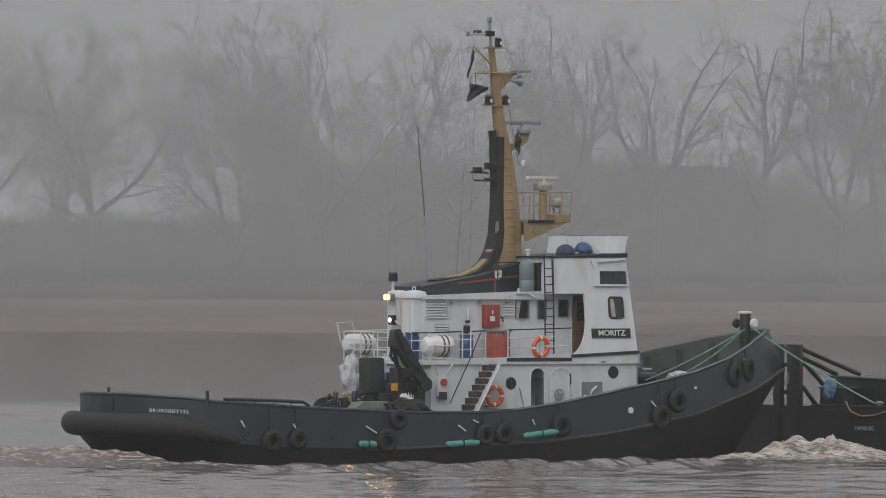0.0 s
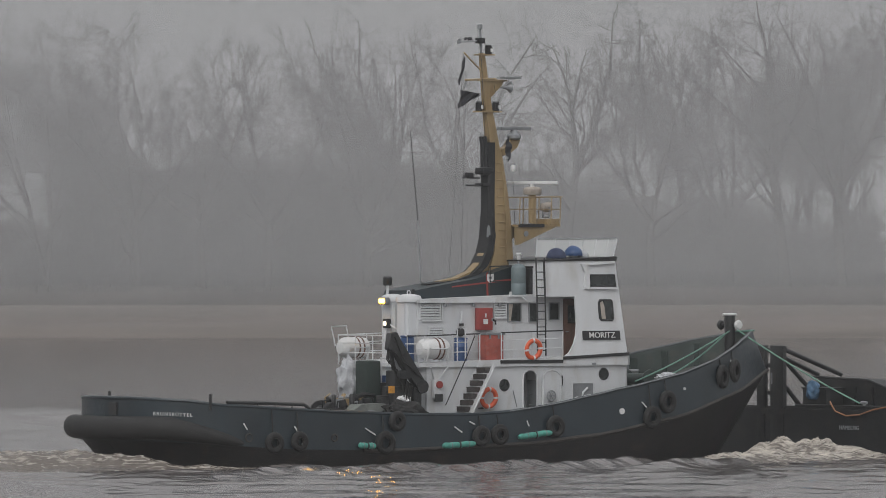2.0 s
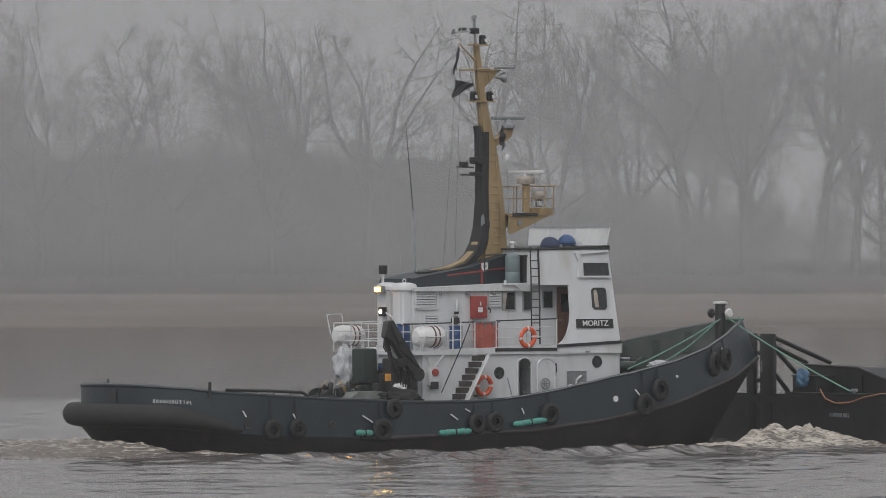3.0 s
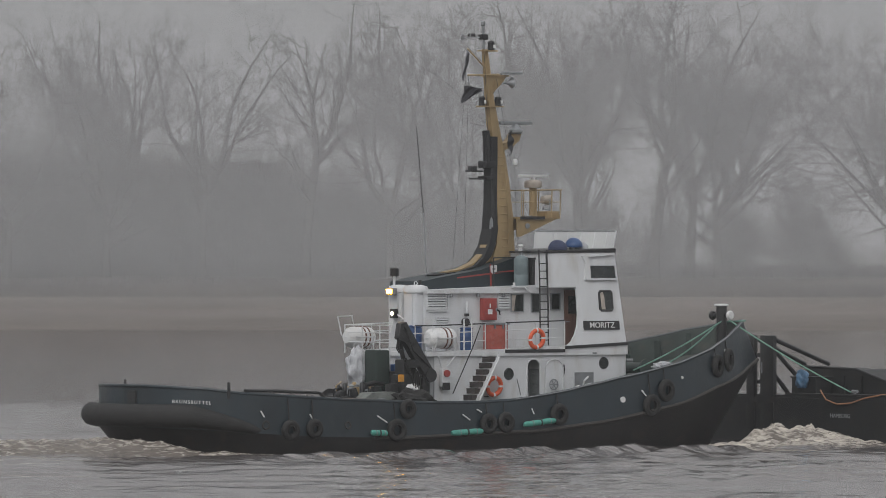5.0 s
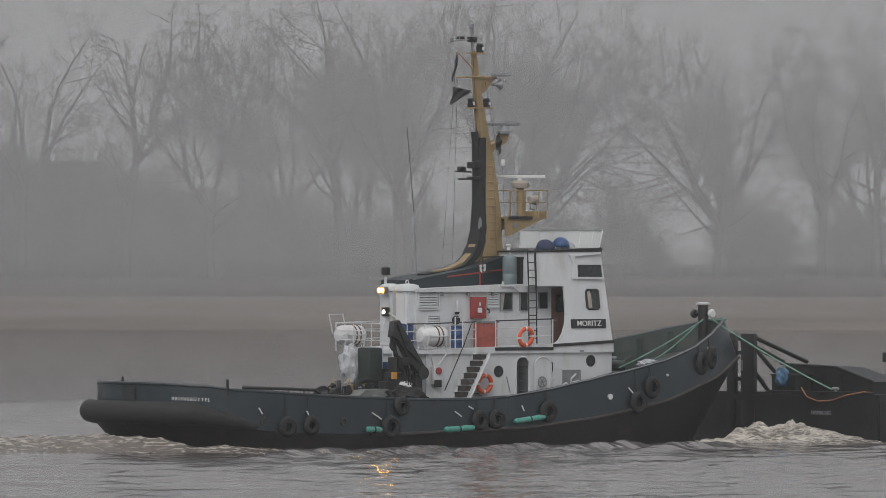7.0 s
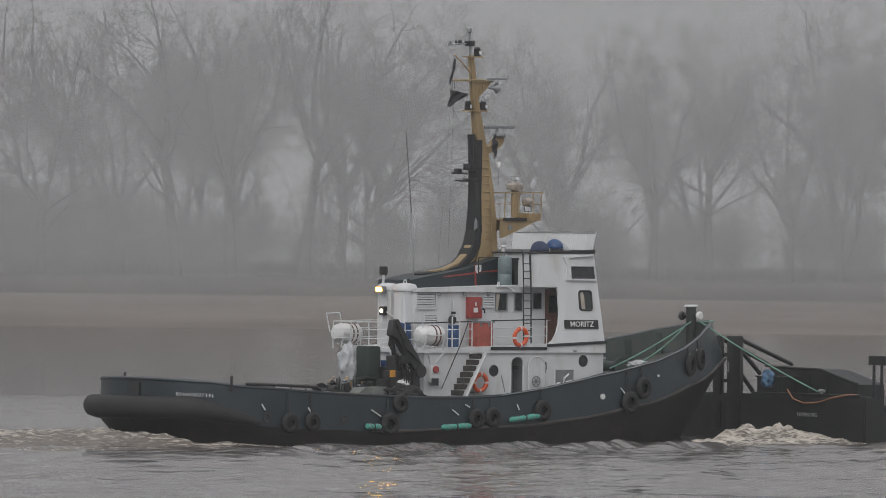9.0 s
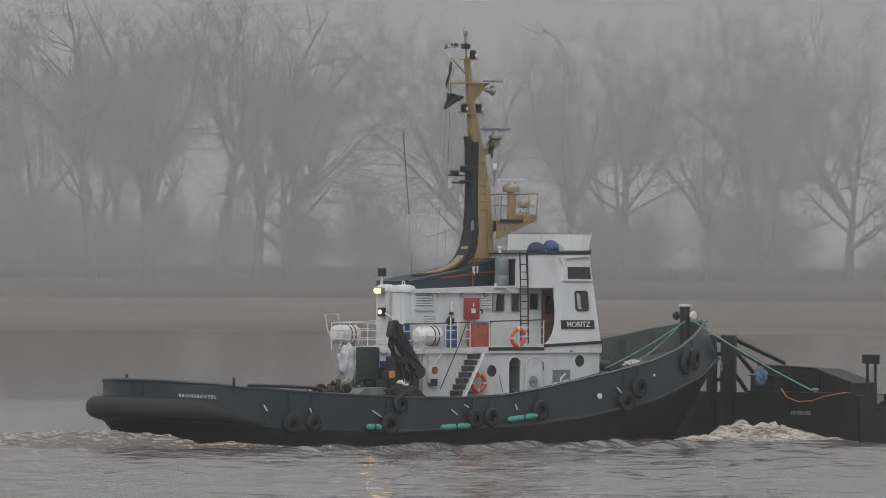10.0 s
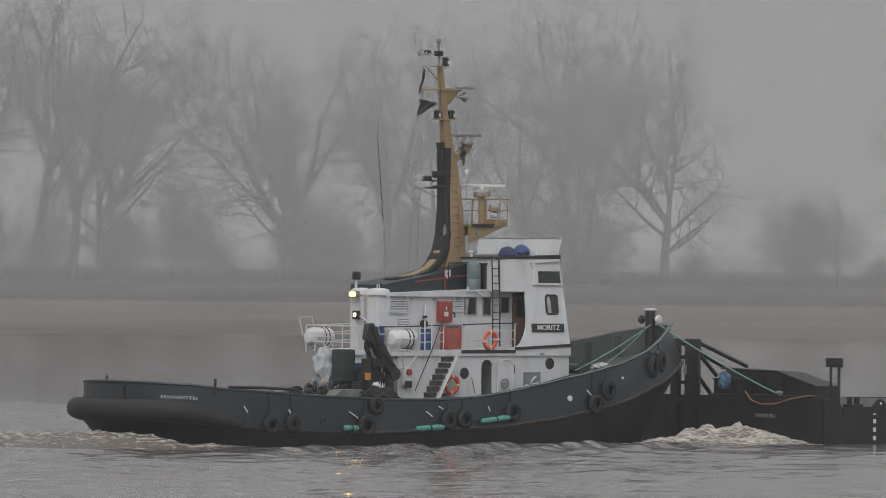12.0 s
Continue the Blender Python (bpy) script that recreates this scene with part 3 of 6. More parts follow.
def build_hull():
    xs = stations()
    sec = [hull_section(x) for x in xs]
    upper = []
    for s in sec:
        (xa, ba, za), (xb, bb, zb) = s[0], s[1]
        upper.append([(xa + (xb - xa) * k / 4, ba + (bb - ba) * k / 4, za + (zb - za) * k / 4) for k in range(5)])
    for name, sg in (("hull_plating", -1), ("hull_plating", 1)):
        part(name, loft([[(x, sg * y, z) for x, y, z in r] for r in upper]), HULL, tugboat)
    part("bottom", loft(both_sides([list(s[1:]) for s in sec])), BOOT, tugboat, "black underwater paint with rusty scum line")
    inner = [[(x - 0.06 * (x > 12), max(0, half_beam(x) - 0.09), sheer(x)), (x - 0.06 * (x > 12), max(0, half_beam(x) - 0.11), sheer(x) - 0.95)] for x in xs]
    for sg in (-1, 1):
        part("bulwark_lining", loft([[(x, sg * y, z) for x, y, z in r] for r in inner]), GREEN_IN, tugboat)
    deck = [[(x, -max(0, half_beam(x) - 0.1), sheer(x) - 0.93), (x, 0, sheer(x) - 0.88), (x, max(0, half_beam(x) - 0.1), sheer(x) - 0.93)] for x in xs]
    part("deck", loft(deck), DECK, tugboat)
    for sg in (-1, 1):
        pts = [(x, sg * max(0.0, half_beam(x) - 0.04), sheer(x) + 0.02) for x in xs]
        part("cap_rail", tube(bmnew(), pts, 0.065, 8), HULL, tugboat)
        pts = [(hull_section(x)[1][0], sg * (hull_section(x)[1][1] + 0.02), hull_section(x)[1][2]) for x in xs if x > -6]
        part("rubbing_strake", tube(bmnew(), pts, 0.07, 8), STRAKE, tugboat)
        # thin grey bar along the rail edge, from midships to the bow
        pts = [(x, sg * (half_beam(x) + 0.012), sheer(x) + 0.05) for x in xs if x > 0.5]
        part("worn_edge", tube(bmnew(), pts, 0.022, 6), GREY, tugboat, "thin grey line along the rail edge")
    # the big rubber fender round the stern
    pts, rad = [], []
    for sg in (-1, 1):
        side = [x for x in xs if x < -9.2]
        side = side[::-1] if sg < 0 else side[1:]
        for x in side:
            k = min(1.0, max(0.3, (-8.8 - x) / 3.4))
            ex = max(0.0, (-8.5 - x) / 4.6)
            pts.append((x - 0.30 * ex ** 2, sg * (half_beam(x) + (0.22 * k - 0.30 * (1 - k)) * (1 - ex ** 4)), 1.38 - 0.85 * (1 - k)))
            rad.append(0.42 * k)
    part("stern_fender", tube(bmnew(), pts, rad, 14), RUBBER, tugboat, "heavy black rubber stern fender")


build_hull()


# ---- tug: deckhouse and wheelhouse ----
def house_y(z):
    """The wheelhouse side leans inwards."""
    return 2.78 - 0.40 * max(0.0, (z - 3.7)) / 3.5


def deck_z(x):
    return 3.49 + 0.026 * (x + 1.6)


def build_house():
    lower = bmnew()
    plan = [(-1.55, -2.45), (-1.3, -2.68), (2.7, -2.68), (2.7, -1.8), (3.75, -1.8), (3.75, -2.68), (7.5, -2.68), (7.85, -2.35), (8.0, 0), (7.85, 2.35), (7.5, 2.75), (1.6, 2.75), (-1.55, 0.1)]
    prism(lower, plan, 0.75, deck_z)
    house = part("lower_deckhouse", lower, WHITE, tugboat, smooth=False)
    # starboard side plate with the arched doorway cut through it
    arch = [(2.92, 0.8), (2.92, 2.98)] + [(3.235 - 0.315 * math.cos(math.pi * k / 8), 2.98 + 0.29 * math.sin(math.pi * k / 8)) for k in range(1, 8)] + [(3.55, 2.98), (3.55, 0.8)]
    bm = bmnew()
    slab(bm, [(-1.3, 0.75)] + arch + [(7.5, 0.75), (7.5, 3.69), (-1.3, 3.45)], -2.752, -2.684)
    part("side_plate", bm, WHITE, house, smooth=False)
    bm = bmnew()
    prism(bm, [(-1.7, -2.85), (7.52, -2.85), (7.92, -2.4), (8.06, 0), (7.92, 2.4), (7.52, 2.85), (0.0, 2.85), (-0.9, 2.6), (-1.35, 1.2), (-1.7, 0.3)], 3.40, lambda x: deck_z(x) + 0.06)
    part("boat_deck", bm, WHITE, tugboat, smooth=False)
    bm = bmnew()
    prism(bm, [(-0.9, -1.7), (6.25, -1.7), (6.25, 1.7), (1.2, 1.7), (-0.9, 0.5)], 3.5, lambda x: 5.70 + 0.035 * (x + 0.9))
    part("upper_deckhouse", bm, WHITE, tugboat, smooth=False)
    bm = bmnew()
    prism(bm, [(-0.95, -1.85), (4.2, -1.85), (4.2, 1.85), (1.2, 1.8), (-0.95, 0.5)], 5.66, lambda x: 5.78 + 0.035 * (x + 0.9))
    part("upper_deckhouse_roof", bm, WHITE, tugboat, smooth=False)
    # wheelhouse: leaning side wings, body, and the block above
    cut = [(5.38, 5.87), (5.38, 4.9), (5.32, 4.5), (5.18, 4.15), (4.98, 3.88), (4.69, 3.70)]
    for sg in (-1, 1):
        bm = bmnew()
        outline = [(4.04 if sg < 0 else 5.5, 5.87), (4.04 if sg < 0 else 5.5, 7.14), (7.27, 7.27), (7.42, 5.4), (7.56, 3.75)] + (cut[::-1][:-1] + [cut[0]] if sg < 0 else [(5.5, 3.70)])
        slab(bm, outline, lambda z: sg * house_y(z), lambda z: sg * (house_y(z) - 0.07))
        part("wheelhouse_wing", bm, WHITE, tugboat, smooth=False)
    bm = bmnew()
    prism(bm, [(6.2, -2.70), (7.55, -2.70), (7.87, -2.3), (8.03, 0), (7.87, 2.3), (7.55, 2.70), (6.2, 2.70)], 3.7, 7.22, [(6.2, -2.33), (7.25, -2.33), (7.53, -1.95), (7.65, 0), (7.53, 1.95), (7.25, 2.33), (6.2, 2.33)])
    part("wheelhouse", bm, WHITE, tugboat, smooth=False)
    bm = bmnew()
    prism(bm, [(4.06, -2.46), (6.3, -2.46), (6.3, 2.46), (5.5, 2.46), (4.06, 0.2)], 5.87, 7.13, [(4.06, -2.31), (6.3, -2.31), (6.3, 2.31), (5.5, 2.31), (4.06, 0.2)])
    part("wheelhouse_upper", bm, WHITE, tugboat, smooth=False)
    bm = bmnew()
    prism(bm, [(3.95, -2.42), (7.34, -2.42), (7.6, -2.0), (7.7, 0), (7.6, 2.0), (7.34, 2.42), (5.45, 2.42), (3.95, 0.25)], 7.14, lambda x: 7.19 + 0.03 * (x - 4))
    part("wheelhouse_roof", bm, BLACK, tugboat, smooth=False)
    return house


house = build_house()


# ---- tug: funnel casing, exhaust and mast ----
def rect_loft(bm, rows):
    """A tapering box through rows of (z, x_aft, x_fore, half_width)."""
    rings = [[bm.verts.new(p) for p in ((xa, -h, z), (xf, -h, z), (xf, h, z), (xa, h, z))] for z, xa, xf, h in rows]
    bm.faces.new(rings[0][::-1])
    bm.faces.new(rings[-1])
    for a, b in zip(rings, rings[1:]):
        for k in range(4):
            bm.faces.new((a[k], a[(k + 1) % 4], b[(k + 1) % 4], b[k]))
    return bm


def build_mast():
    bm = bmnew()
    slab(bm, [(-0.55, 5.74), (4.1, 5.86), (4.1, 6.5), (3.75, 6.95), (2.2, 6.52), (0.2, 6.22), (-0.5, 6.1)], -0.95, 0.95)
    part("funnel_casing", bm, PETROL, tugboat, "dark petrol casing with a red stripe", smooth=False)
    mast = part("mast", rect_loft(bmnew(), [(6.4, 3.1, 4.3, 0.34), (7.5, 3.45, 4.25, 0.30), (8.5, 3.5, 4.2, 0.28), (9.6, 3.48, 4.08, 0.24), (11.0, 3.42, 3.86, 0.19), (11.3, 3.36, 3.76, 0.17), (12.7, 3.2, 3.46, 0.12), (14.6, 3.02, 3.18, 0.08)]), YELLOW, tugboat, smooth=False)
    # yellow fillet sweeping aft
    bm = bmnew()
    curve = [(1.1, 6.42), (1.9, 6.55), (2.5, 6.78), (2.88, 7.1), (3.1, 7.5), (3.22, 8.0), (3.27, 8.6)]
    slab(bm, curve + [(3.55, 8.6), (3.6, 6.4), (2.0, 6.35)], -0.19, 0.19)
    part("mast_fairing", bm, YELLOW, tugboat, smooth=False)
    bm = bmnew()
    outer = [(0.55, 6.33), (1.75, 6.46), (2.4, 6.66), (2.8, 6.98), (3.06, 7.42), (3.19, 8.0), (3.22, 9.0), (3.22, 10.0), (3.22, 10.9), (3.24, 11.4)]
    inner = [(3.54, 11.4), (3.54, 10.9), (3.54, 10.0), (3.54, 9.0), (3.5, 8.0), (3.36, 7.42), (3.12, 6.98), (2.68, 6.60), (1.95, 6.40), (0.75, 6.28)]
    slab(bm, outer + inner, lambda z: -0.36 + 0.15 * min(1, max(0, (z - 7.2) / 2)), lambda z: 0.36 - 0.15 * min(1, max(0, (z - 7.2) / 2)))
    part("exhaust_trunk", bm, SOOT, tugboat, "sooty black exhaust trunk", smooth=False)
    return mast


mast = build_mast()


# ---- tug: fittings of the deckhouse ----
def rim(bm, cx, cz, r, y, w=0.04, d=0.05, seg=20):
    """A raised round rim on the starboard side."""
    torus(bm, (cx, y, cz), (0, 1, 0), r, w, seg, 6, d / w)
    return bm


def frame_bars(bm, x0, x1, z0, z1, y0, y1, w):
    """Four bars round a rectangle."""
    box(bm, x0 - w, x1 + w, y0, y1, z1, z1 + w)
    box(bm, x0 - w, x1 + w, y0, y1, z0 - w, z0)
    box(bm, x0 - w, x0, y0, y1, z0, z1)
    box(bm, x1, x1 + w, y0, y1, z0, z1)
    return bm


def porthole(x, z, parent, sg=-1):
    y = sg * 2.752
    p = part("porthole", rim(bmnew(), x, z, 0.205, y, 0.02, 0.03), BLACK, parent)
    part("pane", lathe(bmnew(), [(0.205, -0.012), (0.2, 0.012)], (x, y, z), "Y"), DARKGLASS, p)


for px, pz in ((2.10, 2.73), (6.50, 3.09), (-0.4, 2.65)):
    if px > 0:
        porthole(px, pz, house)
    porthole(px, pz, house, 1)


def house_fittings():
    # arched rim of the open doorway
    pts = [(2.92, -2.76, 1.0), (2.92, -2.76, 2.98)] + [(3.235 - 0.315 * math.cos(math.pi * k / 8), -2.76, 2.98 + 0.29 * math.sin(math.pi * k / 8)) for k in range(1, 8)] + [(3.55, -2.76, 2.98), (3.55, -2.76, 1.0)]
    part("door_rim", tube(bmnew(), pts, 0.035, 6), WHITE, house)
    bm = bmnew()
    for k in range(5):
        box(bm, 3.5, 3.72, -2.3, -2.26, 1.3 + 0.35 * k, 1.33 + 0.35 * k)
    box(bm, 3.66, 3.72, -2.6, -2.0, 0.95, 2.9)
    part("locker", bm, GREY, house)
    # steel door leaf folded back on the wall, with its hand wheel
    out = [(3.74, 1.2), (3.74, 2.95)] + [(4.13 - 0.39 * math.cos(math.pi * k / 8), 2.95 + 0.3 * math.sin(math.pi * k / 8)) for k in range(1, 8)] + [(4.52, 2.95), (4.52, 1.2)]
    leaf = part("steel_door", slab(bmnew(), out, -2.85, -2.79), WHITE, house, "white weathertight door folded open", smooth=False)
    part("door_edge", tube(bmnew(), [(x, -2.86, z) for x, z in out], 0.028, 6), WHITE, leaf)
    bm = bmnew()
    torus(bm, (4.05, -2.92, 2.33), (0, 1, 0), 0.19, 0.024, 20, 6)
    for k in range(3):
        a = math.pi * k / 3
        tube(bm, [(4.05 - 0.19 * math.cos(a), -2.92, 2.33 - 0.19 * math.sin(a)), (4.05 + 0.19 * math.cos(a), -2.92, 2.33 + 0.19 * math.sin(a))], 0.016, 5)
    tube(bm, [(4.05, -2.85, 2.33), (4.05, -2.94, 2.33)], 0.035, 8)
    part("hand_wheel", bm, GREY, leaf, "grey hand wheel")
    # black bar stands in for the shadow beside the folded leaf
    part("door_seal", tube(bmnew(), [(4.58, -2.77, 2.6), (4.64, -2.77, 2.8), (4.62, -2.77, 3.05)], 0.04, 6), BLACK, leaf)
    # air niche with two round vents
    niche = part("niche_frame", frame_bars(bmnew(), 5.12, 6.02, 2.02, 2.76, -2.78, -2.70, 0.035), WHITE, house)
    part("niche_back", box(bmnew(), 5.12, 6.02, -2.765, -2.755, 2.02, 2.76), GREY, niche)
    for x in (5.28, 5.70):
        part("vent_ring", rim(bmnew(), x, 2.13, 0.13, -2.80, 0.035), LETTER, niche)
        part("vent_mouth", lathe(bmnew(), [(0.12, -0.02), (0.11, 0.02)], (x, -2.80, 2.13), "Y", 14), BLACK, niche)
    bm = bmnew()
    tube(bm, [(5.45, -2.79, 2.1), (5.55, -2.80, 2.45), (5.75, -2.80, 2.6)], 0.04, 6)
    tube(bm, [(5.6, -2.80, 2.3), (5.9, -2.80, 2.35)], 0.03, 6)
    part("niche_pipe", bm, WHITE, niche)
    # black stripes along deck edges
    part("deck_stripe", box(bmnew(), 1.85, 4.62, -2.875, -2.856, 3.50, 3.62), BLACK, house)
    bm = bmnew()
    slab(bm, [(4.62, 3.62), (7.55, 3.75), (7.55, 3.86), (4.62, 3.73)], -2.89, -2.852)
    part("deck_stripe", bm, BLACK, house, smooth=False)
    for x0, z0, x1, z1 in ((4.5, 2.06, 5.0, 2.16), (6.1, 2.33, 7.5, 2.62), (0.95, 1.92, 1.55, 1.95)):
        part("foot_rail", tube(bmnew(), [(x0, -2.79, z0), (x1, -2.79, z1)], 0.03, 6), BLACK, house)
    bm = bmnew()
    box(bm, 5.9, 6.1, -2.86, -2.76, 3.42, 3.5, 0.02)
    part("deck_lamp", bm, GREY, house)
    part("pull_rod", tube(bmnew(), [(2.45, -2.79, 2.55), (2.62, -2.80, 1.95)], 0.018, 5), GREY, house)
    # aft end: bulkhead shelf, fire hose box, brackets
    for y in (-2.55, -1.9):
        part("deck_bracket", slab(bmnew(), [(-1.55, 3.40), (-1.7, 3.40), (-1.55, 3.1)], y, y + 0.05), WHITE, house, smooth=False)
    box_ = part("hose_box", box(bmnew(), -1.1, -0.72, -2.95, -2.76, 2.3, 2.95, 0.02), WHITE, house)
    part("hose_reel", lathe(bmnew(), [(0.13, -0.04), (0.13, 0.04)], (-0.9, -2.98, 2.78), "Y", 14), RED, box_)
    part("hose_lid", box(bmnew(), -1.08, -0.75, -2.97, -2.93, 2.18, 2.45), BLACK, box_)
    for x0, z0, x1, z1 in ((-1.25, 3.4, -1.0, 3.0), (-0.5, 3.4, -0.75, 3.0)):
        part("strut", tube(bmnew(), [(x0, -2.95, z0), (x1, -2.78, z1)], 0.035, 6), WHITE, house)


house_fittings()


def louvre(x0, x1, z0, z1, n, parent, y=-1.70):
    lv = part("louvre", frame_bars(bmnew(), x0, x1, z0, z1, y - 0.07, y, 0.03), WHITE, parent)
    # black plate gives the shadow between the white slats as colour
    part("louvre_back", box(bmnew(), x0, x1, y - 0.012, y - 0.004, z0, z1), BLACK, lv)
    for k in range(n):
        z = z0 + (z1 - z0) * (k + 0.5) / n
        bm = bmnew()
        h = (z1 - z0) / n * 0.36
        v = [bm.verts.new(p) for p in ((x0, y - 0.085, z - h), (x1, y - 0.085, z - h), (x1, y - 0.02, z + h), (x0, y - 0.02, z + h), (x0, y - 0.07, z - h - 0.012), (x1, y - 0.07, z - h - 0.012), (x1, y - 0.01, z + h - 0.012), (x0, y - 0.01, z + h - 0.012))]
        for f in ((0, 1, 2, 3), (7, 6, 5, 4), (0, 4, 5, 1), (3, 2, 6, 7), (0, 3, 7, 4), (1, 5, 6, 2)):
            bm.faces.new([v[i] for i in f])
        part("slat", bm, WHITE, lv, smooth=False)


def window(x0, x1, z0, z1, parent, y, curtain=False):
    w = part("window", frame_bars(bmnew(), x0, x1, z0, z1, y - 0.05, y + 0.005, 0.035), GREY, parent)
    part("pane", box(bmnew(), x0, x1, y - 0.02, y - 0.006, z0, z1), DARKGLASS, w)
    if curtain:
        bm = bmnew()
        n = 8
        a = [bm.verts.new((x0 + (x1 - x0) * 0.38 * k / n, y - 0.026 - 0.008 * (k % 2), z1)) for k in range(n + 1)]
        b = [bm.verts.new((x0 + (x1 - x0) * 0.2 * k / n, y - 0.026 - 0.008 * (k % 2), z0)) for k in range(n + 1)]
        for k in range(n):
            bm.faces.new((a[k], a[k + 1], b[k + 1], b[k]))
        part("curtain", bm, CURTAIN, w)


CURTAIN = material("faded_beige_curtain", (0.35, 0.31, 0.27), 0.9, vary=0.2, scale=6, fine=40)


def upper_fittings():
    up = bpy.data.objects["upper_deckhouse"]
    louvre(-0.84, 0.0, 5.10, 5.66, 6, up)
    louvre(2.40, 2.90, 5.10, 5.66, 6, up)
    louvre(-0.45, 0.12, 4.42, 4.78, 4, up)
    window(3.03, 3.55, 5.00, 5.60, up, -1.70, True)
    window(3.96, 4.30, 4.98, 5.62, up, -1.70)
    window(4.86, 5.24, 5.06, 5.62, up, -1.70)
    door = part("wooden_door", box(bmnew(), 5.46, 6.2, -1.76, -1.705, 3.62, 5.78, 0.01), WOOD, up, "varnished brown wheelhouse door")
    part("door_window", box(bmnew(), 5.62, 6.04, -1.775, -1.762, 4.9, 5.55, 0.01), DARKGLASS, door)
    part("door_handle", tube(bmnew(), [(5.54, -1.76, 4.6), (5.54, -1.81, 4.6), (5.64, -1.81, 4.6)], 0.015, 5), GREY, door)
    # pipes and small gear on the wall
    part("wall_pipe", tube(bmnew(), [(0.06, -1.75, 5.7), (0.12, -1.75, 5.62), (0.12, -1.75, 5.1), (0.05, -1.75, 5.02), (-0.8, -1.75, 5.02)], 0.03, 6), WHITE, up)
    ext = part("extinguisher", lathe(bmnew(), [(0.02, 0.42), (0.05, 0.36), (0.055, 0.0), (0.04, -0.02)], (0.92, -1.80, 4.95), "Z", 10), WHITE, up, "white bottle in a wall clip")
    part("clip", box(bmnew(), 0.86, 0.98, -1.84, -1.71, 4.84, 4.93), BLACK, ext)
    part("hose_disc", lathe(bmnew(), [(0.16, -0.05), (0.16, 0.05)], (0.85, -1.80, 4.62), "Y", 14), BLACK, up)
    for x in (0.2, 1.45, 2.6):
        part("wall_lamp", lathe(bmnew(), [(0.06, 0.0), (0.075, 0.05), (0.05, 0.14)], (x, -1.78, 5.52), "Z", 10), GREY, up)
    box_ = part("fire_cabinet", box(bmnew(), 1.57, 2.20, -1.92, -1.70, 4.68, 5.48, 0.02), RED, up, "red fire hose cabinet")
    part("label_plate", box(bmnew(), 1.78, 1.98, -1.935, -1.918, 4.9, 5.08), LETTER, box_)
    part("label_bar", box(bmnew(), 1.86, 1.91, -1.935, -1.918, 5.14, 5.28), LETTER, box_)
    part("latch", box(bmnew(), 2.14, 2.18, -1.95, -1.915, 5.0, 5.12), GREY, box_)
    part("box_hook", tube(bmnew(), [(2.25, -1.85, 5.05), (2.34, -1.9, 5.0), (2.34, -1.9, 4.88)], 0.04, 6), BLACK, box_)
    # lifebuoy light, brackets on the roof edge
    bm = bmnew()
    box(bm, 2.9, 3.7, -1.95, -1.8, 5.86, 5.92, 0.01)
    tube(bm, [(3.0, -1.9, 5.9), (3.0, -1.9, 6.05)], 0.05, 8)
    tube(bm, [(3.45, -1.95, 5.88), (3.62, -2.05, 5.72)], 0.03, 6)
    part("roof_gear", bm, WHITE, up)


upper_fittings()


def text_mesh(name, words, height, m, mat, parent, stretch=1.0, depth=0.012, bold=0.0, spacing=1.0):
    """Lettering with the built-in font, as a mesh."""
    cu = bpy.data.curves.new(name, "FONT")
    cu.offset, cu.space_character = height * bold, spacing
    cu.body, cu.size, cu.extrude, cu.align_x, cu.align_y = words, height * 1.38, depth, "CENTER", "CENTER"
    ob = bpy.data.objects.new(name, cu)
    scene.collection.objects.link(ob)
    dg = bpy.context.evaluated_depsgraph_get()
    me = bpy.data.meshes.new_from_object(ob.evaluated_get(dg))
    bpy.data.objects.remove(ob)
    bpy.data.curves.remove(cu)
    me.materials.append(mat)
    t = new(name, me)
    t.parent = parent
    t.matrix_basis = m @ Matrix.Diagonal((stretch, 1, 1, 1))
    return t


